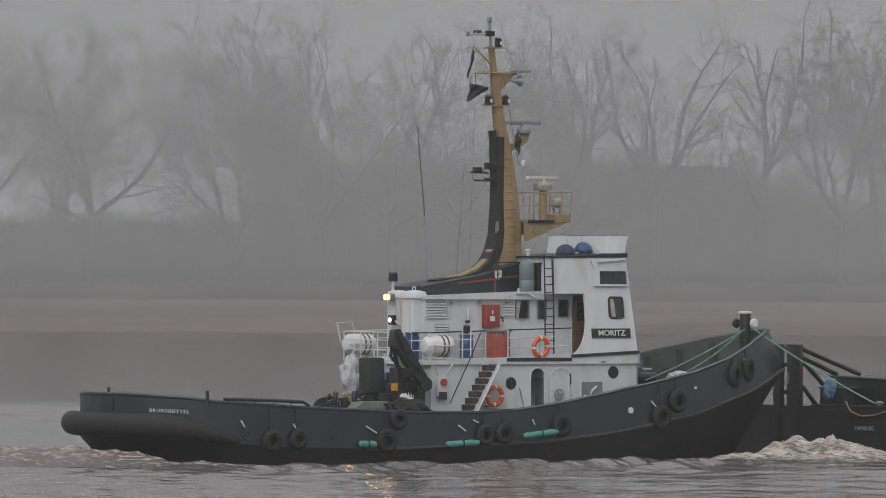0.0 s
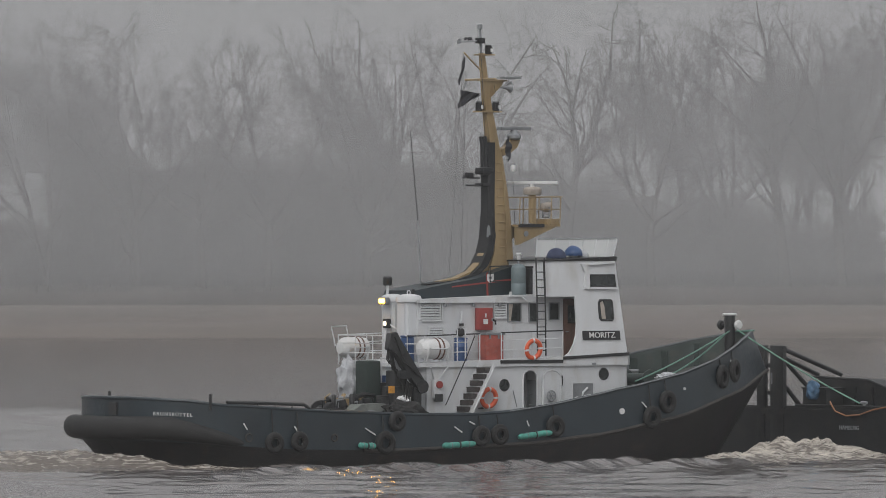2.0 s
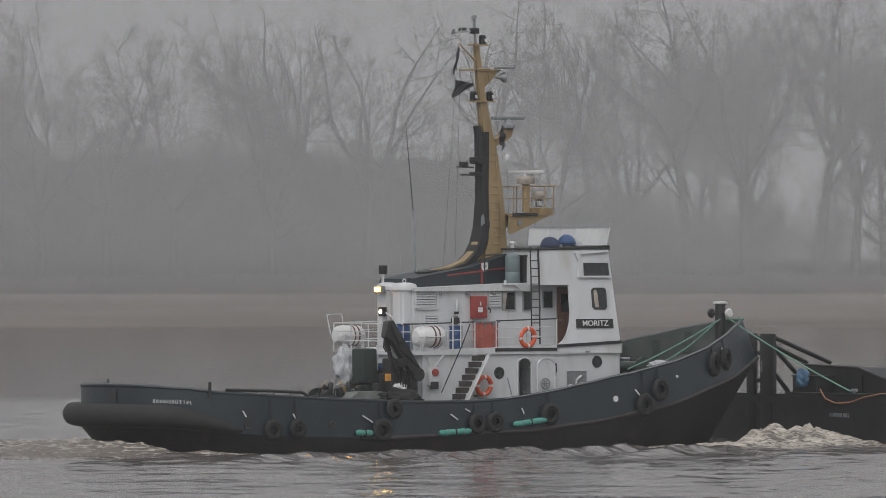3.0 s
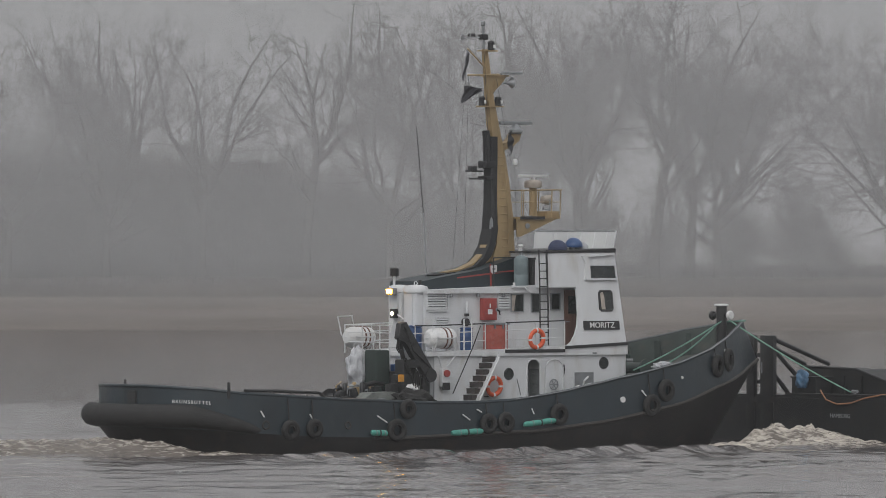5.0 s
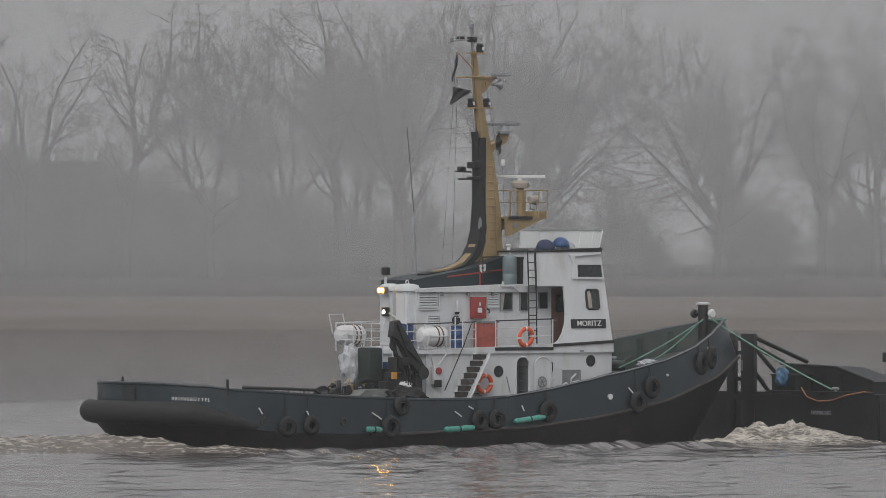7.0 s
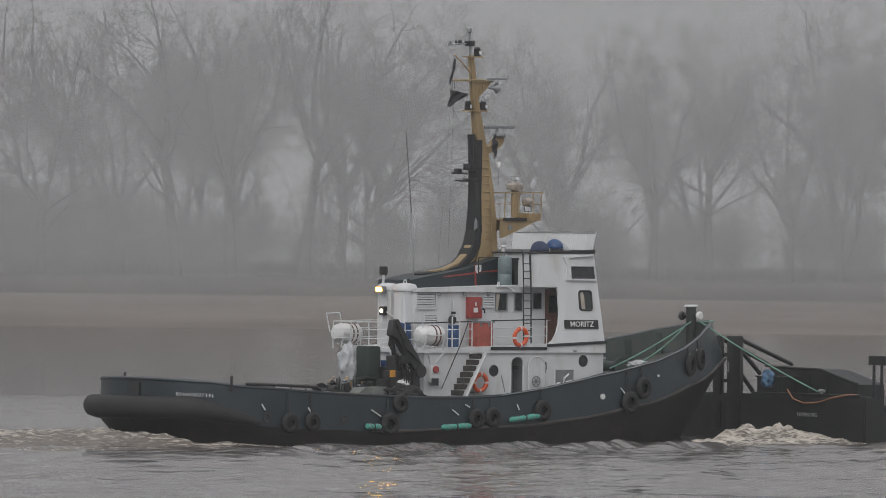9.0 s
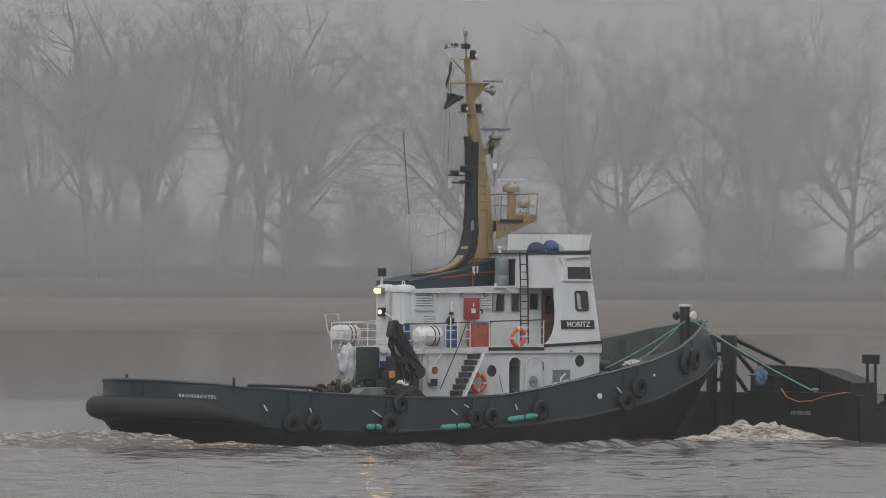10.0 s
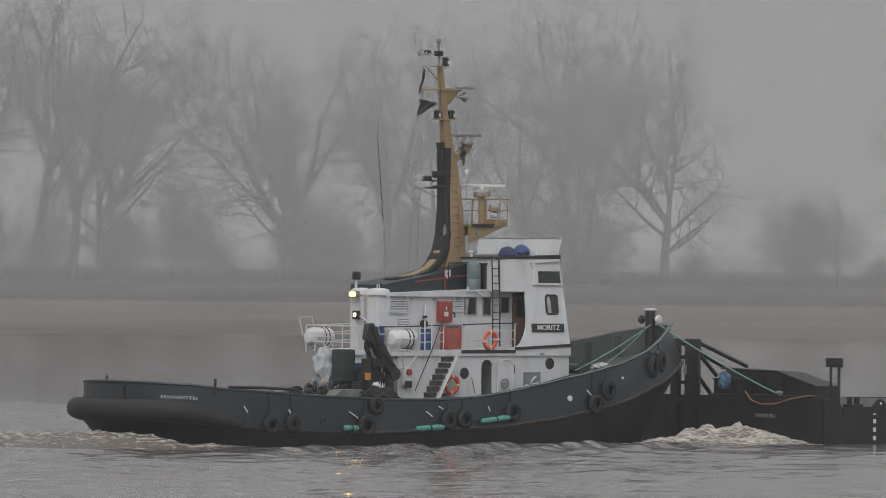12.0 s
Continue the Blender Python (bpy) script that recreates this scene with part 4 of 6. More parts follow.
def wheelhouse_fittings():
    wing = bpy.data.objects["wheelhouse_wing"]
    body = bpy.data.objects["wheelhouse"]
    lean = math.degrees(math.atan(0.40 / 3.5))
    y = lambda z: -house_y(z)
    # name board
    board = part("name_board", slab(bmnew(), [(5.60, 4.31), (7.26, 4.31), (7.26, 4.64), (5.60, 4.64)], lambda z: y(z) - 0.04, lambda z: y(z) + 0.002), SIGNBLACK, wing, "black board with the white name MORITZ", smooth=False)
    text_mesh("lettering", "MORITZ", 0.205, pose(6.44, y(4.475) - 0.05, 4.475, 90 - lean, 0, 0), LETTER, board, 1.12, bold=0.006)
    # side window with its rounded frame
    pts = [(x + 0.12, z) for x, z in [(6.35, 5.74), (6.84, 5.74), (6.90, 5.68), (6.90, 5.07), (6.84, 5.01), (6.35, 5.01), (6.29, 5.07), (6.29, 5.68)]]
    fr = part("window", tube(bmnew(), [(px, y(z) - 0.012, z) for px, z in pts], 0.035, 6, True), BLACK, wing)
    part("pane", slab(bmnew(), pts, lambda z: y(z) - 0.012, lambda z: y(z) - 0.004), DARKGLASS, fr, smooth=False)
    part("curtain", slab(bmnew(), [(6.5, 5.06), (6.68, 5.06), (6.66, 5.5), (6.60, 5.7), (6.47, 5.66)], lambda z: y(z) - 0.018, lambda z: y(z) - 0.014), CURTAIN, fr, smooth=False)
    # chamfer window
    bm = bmnew()
    k0, k1 = 0.15, 0.85
    def corner(k, z):
        f = (z - 3.7) / 3.52
        xa, ya, xb, yb = 7.55 - 0.30 * f, -2.70 + 0.37 * f, 7.87 - 0.34 * f, -2.3 + 0.35 * f
        return Vector((xa + (xb - xa) * k, ya + (yb - ya) * k, z))
    off = Vector((0.012, -0.010, 0))
    q = [corner(k0, 5.0) + off, corner(k1, 5.0) + off, corner(k1, 5.72) + off, corner(k0, 5.72) + off]
    vs = [bm.verts.new(p) for p in q] + [bm.verts.new(p - off * 1.6) for p in q]
    for f in ((0, 1, 2, 3), (7, 6, 5, 4), (0, 4, 5, 1), (1, 5, 6, 2), (2, 6, 7, 3), (3, 7, 4, 0)):
        bm.faces.new([vs[i] for i in f])
    cw = part("corner_window", bm, DARKGLASS, body, smooth=False)
    part("frame", tube(bmnew(), q, 0.03, 6, True), WHITE, cw)
    # upper look-out window under a visor
    vis = part("visor", slab(bmnew(), [(5.78, 6.14), (5.86, 6.72), (5.71, 7.02), (7.20, 7.14), (7.23, 7.06), (5.96, 6.98), (6.04, 6.70), (6.02, 6.20), (7.24, 6.20), (7.26, 6.13)], lambda z: y(z) - 0.10, lambda z: y(z) + 0.0), WHITE, wing, smooth=False)
    part("lookout_pane", slab(bmnew(), [(6.08, 6.22), (7.20, 6.22), (7.17, 6.64), (6.08, 6.64)], lambda z: y(z) - 0.07, lambda z: y(z) - 0.05), DARKGLASS, vis, smooth=False)
    part("lookout_frame", tube(bmnew(), [(px, y(z) - 0.06, z) for px, z in ((6.08, 6.22), (7.20, 6.22), (7.17, 6.64), (6.08, 6.64))], 0.03, 6, True), BLACK, vis)
    # black edge of the roof and drain pipe
    part("roof_edge", tube(bmnew(), [(4.0, -2.42, 7.15), (7.34, -2.40, 7.28)], 0.035, 6), BLACK, wing)
    part("drain_pipe", tube(bmnew(), [(4.02, -2.5, 7.12), (4.0, -2.52, 7.0), (4.0, -2.66, 5.0), (3.96, -2.72, 4.9)], 0.028, 6), BLACK, wing)
    # windscreen on the roof
    arc = [(7.52 - 0.30 * (k / 6 - 1) ** 4, -2.35 + 4.7 * k / 12) for k in range(13)]
    bm = bmnew()
    lo = [bm.verts.new((x, yy, 7.26)) for x, yy in arc]
    hi = [bm.verts.new((x + 0.12, yy * 1.03, 7.92)) for x, yy in arc]
    for k in range(12):
        bm.faces.new((lo[k], lo[k + 1], hi[k + 1], hi[k]))
    scr = part("wind_screen", bm, PANE, body, "clear plastic wind screen")
    for k in range(0, 13, 2):
        x, yy = arc[k]
        part("screen_post", tube(bmnew(), [(x, yy, 7.24), (x + 0.12, yy * 1.03, 7.93)], 0.022, 5), WHITE, scr)
    part("screen_rail", tube(bmnew(), [(x + 0.12, yy * 1.03, 7.93) for x, yy in arc], 0.02, 5), GREY, scr)


wheelhouse_fittings()


def railing(line, height, rails, parent, name="railing", mat=None, top=None):
    """Posts and rails along a line of deck points."""
    mat = mat or WHITE
    r = part(name, tube(bmnew(), [(x, y, z + height) for x, y, z in line], 0.026, 6), top or mat, parent)
    for h in rails:
        part("rail_bar", tube(bmnew(), [(x, y, z + h) for x, y, z in line], 0.02, 6), mat, r)
    for (x0, y0, z0), (x1, y1, z1) in zip(line, line[1:]):
        n = max(1, round(math.dist((x0, y0), (x1, y1)) / 1.15))
        for k in range(n + 1):
            f = k / n
            p = (x0 + (x1 - x0) * f, y0 + (y1 - y0) * f, z0 + (z1 - z0) * f)
            if k < n or (x1, y1, z1) == line[-1]:
                part("rail_post", tube(bmnew(), [(p[0], p[1], p[2] - 0.05), (p[0], p[1], p[2] + height)], 0.024, 6), mat, r)
    return r


railing([(1.95, -2.78, 3.62), (4.66, -2.78, 3.68)], 0.98, (0.36, 0.70), tugboat, top=BLACK)
railing([(-1.6, -2.0, 3.52), (-1.4, -2.78, 3.53), (1.0, -2.78, 3.59)], 0.98, (0.36, 0.70), tugboat, top=BLACK)
railing([(-1.6, -2.0, 3.52), (-1.5, 2.4, 3.52), (0.0, 2.78, 3.55), (4.6, 2.78, 3.66)], 0.98, (0.36, 0.70), tugboat)
railing([(2.6, -1.2, 5.9), (4.0, -1.2, 5.93)], 1.05, (0.5,), tugboat, mat=BLACK)


def stairs_and_ladder():
    # inclined deck ladder up the starboard side
    p0, p1 = Vector((-0.52, 0, 1.15)), Vector((0.98, 0, 3.55))
    st = part("deck_stair", bmnew_slab(p0 + Vector((0.24, 0, 0)), p1 + Vector((0.24, 0, 0)), -3.44, 0.07), WHITE, tugboat, "steep deck stair with dark treads and a white stringer")
    part("stringer", bmnew_slab(p0, p1, -2.92, 0.1), WHITE, st)
    for k in range(10):
        p = p0.lerp(p1, (k + 0.6) / 10.5)
        part("tread", box(bmnew(), p.x - 0.10, p.x + 0.13, -3.42, -2.9, p.z - 0.16, p.z + 0.03), STRAKE, st)
    part("hand_rail", tube(bmnew(), [(-0.72, -3.1, 2.05), (0.2, -3.1, 3.75), (0.7, -2.9, 4.5)], 0.02, 6), BLACK, st)
    part("hand_rail", tube(bmnew(), [(0.05, -3.46, 1.5), (1.1, -3.46, 3.3), (1.22, -3.3, 3.5)], 0.03, 6), WHITE, st)
    lad = part("roof_ladder", tube(bmnew(), [(3.66, -2.62, 3.75), (3.66, -2.58, 6.0), (3.66, -2.52, 7.25)], 0.028, 6), BLACK, tugboat, "black steel ladder")
    part("stile", tube(bmnew(), [(4.03, -2.62, 3.75), (4.03, -2.58, 6.0), (4.03, -2.52, 7.25)], 0.028, 6), BLACK, lad)
    for k in range(11):
        z = 3.95 + 0.28 * k
        part("rung", tube(bmnew(), [(3.66, -2.6, z), (4.03, -2.6, z)], 0.018, 5), BLACK, lad)


def bmnew_slab(p0, p1, y, w):
    bm = bmnew()
    slab(bm, [(p0.x - w, p0.z), (p0.x + w, p0.z), (p1.x + w, p1.z), (p1.x - w, p1.z)], y, y + 0.03)
    return bm


stairs_and_ladder()


# ---- tug: aft uptakes and lights ----
def aft_uptakes():
    bm = bmnew()
    prism(bm, [(-1.32, -1.55), (-0.62, -1.55), (-0.62, -0.85), (-1.32, -0.85)], 3.5, 5.72)
    bmesh.ops.bevel(bm, geom=[e for e in bm.edges if abs(e.verts[0].co.z - e.verts[1].co.z) > 1], offset=0.12, segments=3, affect="EDGES")
    up = part("vent_trunk", bm, WHITE, tugboat, "white ventilation trunk with a rounded cap")
    part("trunk_cap", lathe(bmnew(), [(0.38, 0.0), (0.45, 0.04), (0.46, 0.16), (0.41, 0.26), (0.2, 0.31), (0.0, 0.32)], (-0.97, -1.2, 5.66), "Z", 20), WHITE, up)
    part("cap_lug", torus(bmnew(), (-0.97, -1.2, 6.03), (0, 1, 0), 0.07, 0.02, 12, 5), WHITE, up)
    bm = bmnew()
    prism(bm, [(-1.2, -0.5), (-0.7, -0.5), (-0.7, 0.25), (-1.2, 0.25)], 3.5, 5.72)
    bmesh.ops.bevel(bm, geom=[e for e in bm.edges if abs(e.verts[0].co.z - e.verts[1].co.z) > 1], offset=0.12, segments=3, affect="EDGES")
    up2 = part("vent_trunk", bm, WHITE, tugboat)
    part("trunk_cap", lathe(bmnew(), [(0.33, 0.0), (0.39, 0.04), (0.40, 0.16), (0.35, 0.26), (0.2, 0.31), (0.0, 0.32)], (-0.92, -0.12, 5.66), "Z", 20), WHITE, up2)
    part("vent_cowl", torus(bmnew(), (-0.72, -0.62, 5.2), (1, -0.6, 0), 0.1, 0.05, 14, 8), GREY, up2)
    # flood lamp
    fl = part("flood_lamp", box(bmnew(), -1.52, -1.3, -0.52, -0.1, 5.60, 5.86, 0.04), GREY, up2, "lit flood lamp facing aft")
    part("lamp_glass", box(bmnew(), -1.57, -1.515, -0.50, -0.18, 5.65, 5.81, 0.03), LAMP, fl)
    part("lamp_bracket", tube(bmnew(), [(-1.15, -0.3, 5.75), (-1.4, -0.3, 5.75)], 0.04, 6), GREY, fl)
    sl = part("stern_light", box(bmnew(), -1.38, -1.2, -0.46, -0.16, 4.76, 5.10, 0.04), BLACK, up2, "black stern light, lit")
    part("light_lens", lathe(bmnew(), [(0.075, 0.0), (0.085, 0.03), (0.05, 0.06)], (-1.42, -0.33, 4.93), "X", 14), LAMP2, sl)
    bm = bmnew()
    tube(bm, [(-1.3, -0.3, 4.7), (-1.5, -0.35, 4.25)], 0.025, 5)
    tube(bm, [(-1.25, -0.3, 4.95), (-1.2, -1.5, 4.45)], 0.03, 5)
    part("light_strut", bm, WHITE, sl)
    pole = part("light_pole", tube(bmnew(), [(-1.06, 0.0, 5.9), (-1.04, 0.0, 6.3)], 0.05, 8), WHITE, up2)
    part("signal_lamp", lathe(bmnew(), [(0.14, 0.0), (0.16, 0.03), (0.16, 0.28), (0.12, 0.32)], (-1.04, 0.0, 6.28), "Z", 14), BLACK, pole)
    part("small_pipe", tube(bmnew(), [(-0.55, -0.9, 5.9), (-0.55, -0.9, 6.14)], 0.06, 8), BLACK, up)
    part("whip_antenna", tube(bmnew(), [(0.44, 0, 5.9), (0.28, 0, 8.6)], 0.014, 5), GREY, tugboat)
    part("whip_antenna", tube(bmnew(), [(0.28, 0, 8.6), (-0.04, 0, 11.75)], 0.018, 5), BLACK, tugboat)


aft_uptakes()


# ---- tug: mast gear ----
def mast_gear():
    casing = bpy.data.objects["funnel_casing"]
    part("red_stripe", slab(bmnew(), [(1.1, 6.20), (3.9, 6.46), (3.9, 6.53), (1.1, 6.25)], -0.962, -0.952), RED, casing, smooth=False)
    part("red_stripe", slab(bmnew(), [(2.62, 5.88), (2.70, 5.88), (2.66, 6.75), (2.60, 6.70)], -0.966, -0.956), RED, casing, smooth=False)
    sh = part("shield", slab(bmnew(), [(2.62, 6.66), (2.92, 6.69), (2.91, 6.46), (2.77, 6.34), (2.64, 6.44)], -0.985, -0.97), LETTER, casing, "small white company shield", smooth=False)
    part("shield_mark", slab(bmnew(), [(2.70, 6.50), (2.84, 6.51), (2.84, 6.59), (2.70, 6.58)], -0.992, -0.986), GREY, sh, smooth=False)
    # exhaust: pipe heads, aft brackets
    ex = bpy.data.objects["exhaust_trunk"]
    for y in (-0.09, 0.09):
        part("exhaust_pipe", tube(bmnew(), [(3.22, y, 10.2), (3.20, y, 11.3), (3.14, y, 11.62)], 0.09, 12), SOOT, ex)
    part("collar", box(bmnew(), 2.98, 3.46, -0.26, 0.26, 10.25, 10.5, 0.05), SOOT, ex)
    part("collar", box(bmnew(), 2.98, 3.46, -0.26, 0.26, 9.82, 9.95, 0.03), SOOT, ex)
    for z, x0 in ((10.12, 2.3), (9.84, 2.45)):
        part("bracket_arm", tube(bmnew(), [(3.0, 0, z), (x0, 0.1, z + 0.02)], 0.035, 6), SOOT, ex)
    part("bracket_box", box(bmnew(), 2.48, 2.72, -0.05, 0.2, 10.12, 10.32, 0.03), SOOT, ex)
    part("trunk_plate", slab(bmnew(), [(3.1, 8.0), (3.28, 8.0), (3.26, 8.35), (3.19, 8.45), (3.12, 8.3)], -0.295, -0.285), GREY, ex, smooth=False)
    # platform with rails, search light and radar
    pl = part("platform", box(bmnew(), 4.25, 6.12, -0.65, 0.65, 8.38, 8.45), YELLOW, mast)
    for y in (-0.6, 0.55):
        part("platform_bracket", slab(bmnew(), [(4.15, 7.72), (4.3, 7.72), (6.0, 8.38), (4.15, 8.38)], y, y + 0.05), YELLOW, pl, smooth=False)
    part("platform_edge", slab(bmnew(), [(4.25, 8.36), (5.4, 8.36), (5.4, 8.47), (4.25, 8.47)], -0.672, -0.655), BLACK, pl, smooth=False)
    part("bracket_hole", lathe(bmnew(), [(0.1, -0.02), (0.1, 0.02)], (4.62, -0.61, 8.12), "Y", 14), GREY, pl)
    part("pedestal_box", box(bmnew(), 5.55, 6.1, -0.62, 0.3, 8.45, 8.66, 0.02), YELLOW, pl)
    part("platform_rail", tube(bmnew(), [(4.25, -0.65, 9.42), (6.2, -0.65, 9.45), (6.2, 0.65, 9.45), (4.25, 0.65, 9.42)], 0.025, 6), YELLOW, pl)
    part("platform_rail", tube(bmnew(), [(4.25, -0.65, 9.0), (6.14, -0.65, 9.0), (6.14, 0.65, 9.0), (4.25, 0.65, 9.0)], 0.016, 6), YELLOW, pl)
    for x, y in ((4.3, -0.65), (5.0, -0.65), (5.7, -0.65), (6.1, -0.65), (6.1, 0.65), (5.4, 0.65), (4.4, 0.65)):
        part("platform_post", tube(bmnew(), [(x, y, 8.4), (x + 0.03, y, 9.44)], 0.022, 6), YELLOW, pl)
    rp = part("radar_pedestal", tube(bmnew(), [(5.35, 0, 8.5), (5.35, 0, 9.55)], 0.14, 12), YELLOW, pl)
    part("radar_gearbox", lathe(bmnew(), [(0.30, 0.0), (0.33, 0.05), (0.33, 0.20), (0.27, 0.27), (0.1, 0.30)], (5.35, 0, 9.52), "Z", 18), CURTAIN, rp, "pale radar housing")
    sl = part("search_light", lathe(bmnew(), [(0.09, -0.2), (0.15, -0.17), (0.17, 0.0), (0.19, 0.14), (0.18, 0.16)], (5.78, -0.25, 9.08), "X", 18), CURTAIN, pl, "pale search light with a dark lens")
    part("search_lens", lathe(bmnew(), [(0.16, 0.0), (0.16, 0.03)], (5.92, -0.25, 9.08), "X", 18), DARKGLASS, sl)
    part("light_yoke", tube(bmnew(), [(5.78, -0.46, 9.08), (5.78, -0.44, 8.72), (5.78, -0.06, 8.72), (5.78, -0.04, 9.08)], 0.035, 6), GREY, sl)
    # upper radar on its bracket
    ub = part("radar_bracket", slab(bmnew(), [(3.9, 10.9), (4.25, 11.0), (4.6, 11.25), (4.7, 11.5), (4.3, 11.5), (4.1, 11.25), (3.9, 11.15)], -0.14, 0.14), YELLOW, mast, smooth=False)
    part("radar_housing", lathe(bmnew(), [(0.17, 0.0), (0.26, 0.06), (0.26, 0.16), (0.16, 0.26), (0.08, 0.36)], (4.46, -0.1, 11.5), "Z", 16), GREY, ub)
    part("radar_scanner", box(bmnew(), 3.72, 5.18, -0.16, -0.04, 11.84, 11.97, 0.03), GREY, ub, "grey radar scanner bar")
    # crosstree, arms and horn
    yd = part("yard", tube(bmnew(), [(3.1, 1.0, 13.66), (3.15, -0.8, 13.66)], 0.04, 6), YELLOW, mast)
    part("yard_tip", tube(bmnew(), [(3.1, 0.98, 13.68), (3.1, 0.98, 13.4)], 0.03, 6), GREY, yd)
    part("fore_arm", slab(bmnew(), [(3.2, 12.95), (3.45, 13.0), (3.95, 13.45), (4.05, 13.62), (3.2, 13.62)], -0.06, 0.06), YELLOW, yd, smooth=False)
    part("arm_bar", box(bmnew(), 3.0, 4.15, -0.12, 0.12, 13.60, 13.66), YELLOW, yd)
    part("scanner", box(bmnew(), 3.85, 4.55, -0.42, -0.05, 13.69, 13.77, 0.02), GREY, yd, "flat grey scanner")
    part("horn", lathe(bmnew(), [(0.04, -0.28), (0.06, -0.1), (0.12, 0.05), (0.2, 0.12), (0.2, 0.14)], (4.05, -0.25, 13.38), "X", 16), GREY, yd, "grey signal horn")
    part("gaff", tube(bmnew(), [(3.1, 0, 13.95), (2.42, 0.15, 14.62)], 0.03, 6), YELLOW, mast)
    # lamp shelves
    for z, xs in ((12.48, (2.98, 3.72)), (14.52, (3.4,))):
        lp = part("lamp_shelf", box(bmnew(), 2.85 if z < 13 else 2.9, 3.85 if z < 13 else 3.55, -0.2, 0.2, z, z + 0.05), YELLOW, mast)
        for x in xs:
            part("navigation_lamp", lathe(bmnew(), [(0.10, 0.0), (0.13, 0.03), (0.12, 0.26), (0.13, 0.28), (0.09, 0.34)], (x, 0, z + 0.05), "Z", 12), SOOT, lp)
            part("lamp_lens", lathe(bmnew(), [(0.10, 0.08), (0.10, 0.2)], (x + 0.06, -0.04, z + 0.05), "Z", 12), LETTER, lp)
    part("side_lamp", lathe(bmnew(), [(0.07, 0.0), (0.09, 0.03), (0.09, 0.2), (0.06, 0.24)], (4.28, -0.3, 10.35), "Z", 12), LETTER, mast)
    # mast head: pole, wind vane and cups
    hd = part("mast_head", tube(bmnew(), [(3.08, 0, 14.5), (3.02, 0, 15.5)], 0.05, 8), GREY, mast)
    part("head_box", box(bmnew(), 2.9, 3.18, -0.12, 0.12, 14.95, 15.15, 0.02), SOOT, hd)
    part("head_lamp", lathe(bmnew(), [(0.05, 0.0), (0.09, 0.03), (0.09, 0.16), (0.04, 0.2)], (3.02, 0, 15.45), "Z", 12), GREY, hd)
    part("vane_arm", tube(bmnew(), [(3.05, 0, 15.05), (2.2, 0.25, 15.0)], 0.022, 5), GREY, hd)
    part("vane", slab(bmnew(), [(2.15, 14.93), (2.36, 14.95), (2.32, 15.14), (2.2, 15.08)], 0.23, 0.26), GREY, hd, smooth=False)
    for a in range(3):
        part("wind_cup", lathe(bmnew(), [(0.02, -0.04), (0.06, 0.0), (0.065, 0.03)], (2.62 + 0.11 * math.cos(a * 2.1), 0.17 + 0.11 * math.sin(a * 2.1), 15.12), "X", 8), SOOT, hd)
    part("cup_post", tube(bmnew(), [(2.62, 0.17, 14.98), (2.62, 0.17, 15.18)], 0.02, 5), SOOT, hd)
    # stays, halyards and cables
    for a, b in (((2.42, 0.15, 14.6), (1.9, 0.4, 6.2)), ((3.1, 0.95, 13.6), (2.8, 0.9, 6.0)), ((4.3, -0.25, 10.3), (4.35, -0.3, 8.4)), ((3.5, -0.2, 13.5), (4.1, -0.3, 10.4)), ((3.0, -0.12, 14.4), (3.1, -0.2, 11.5))):
        part("stay", tube(bmnew(), [a, b], 0.010, 4), BLACK, mast)
    part("mast_ladder", tube(bmnew(), [(3.95, -0.36, 6.6), (3.95, -0.32, 8.4), (3.8, -0.24, 11.0)], 0.02, 5), YELLOW, mast)
    for k in range(14):
        z = 6.75 + 0.3 * k
        part("mast_rung", tube(bmnew(), [(3.68 - 0.01 * k, -0.38 + 0.01 * k, z), (3.96 - 0.012 * k, -0.38 + 0.01 * k, z)], 0.018, 5), YELLOW, mast)


mast_gear()

scanner = tagged(new("radar_antenna"), "", "")
scanner.parent = tugboat
scanner["label"] = "turning white radar antenna"
bm = bmnew()
box(bm, -0.95, 0.95, -0.07, 0.07, 0.0, 0.11, 0.02)
tube(bm, [(0, 0, -0.12), (0, 0, 0.02)], 0.08, 10)
part("antenna_bar", bm, LETTER, scanner)


def cloth_piece(name, corners, label, seed):
    """A hanging signal flag in heavy dark cloth, slightly rippled."""
    bm = bmnew()
    n = 8
    a, b, c, d = [Vector(p) for p in corners]
    for layer in (0.0, 0.012):
        grid = []
        for i in range(n + 1):
            row = []
            for j in range(n + 1):
                p = a.lerp(b, i / n).lerp(d.lerp(c, i / n), j / n)
                row.append(bm.verts.new((p.x, p.y + layer + 0.05 * math.sin(i * 1.1 + j * 0.9 + seed), p.z)))
            grid.append(row)
        for i in range(n):
            for j in range(n):
                bm.faces.new((grid[i][j], grid[i + 1][j], grid[i + 1][j + 1], grid[i][j + 1]))
    f = thing(name, label, "flag", "flags on the mast")
    part("cloth", bm, CLOTH, f)
    return f


cloth_piece("signal_flag", ((2.42, 0.12, 14.5), (2.48, 0.12, 14.35), (2.22, 0.12, 13.45), (2.16, 0.12, 13.55)), "narrow dark pennant hanging from the gaff", 0)
cloth_piece("signal_flag", ((2.55, 0.5, 13.28), (3.22, 0.3, 13.16), (3.2, 0.3, 13.08), (2.42, 0.5, 12.62)), "dark three-cornered flag flying from the mast", 2)
cloth_piece("day_shape", ((3.95, -0.45, 11.65), (4.12, -0.45, 11.2), (3.98, -0.45, 10.7), (3.80, -0.45, 11.2)), "black diamond day shape on a halyard", 4)


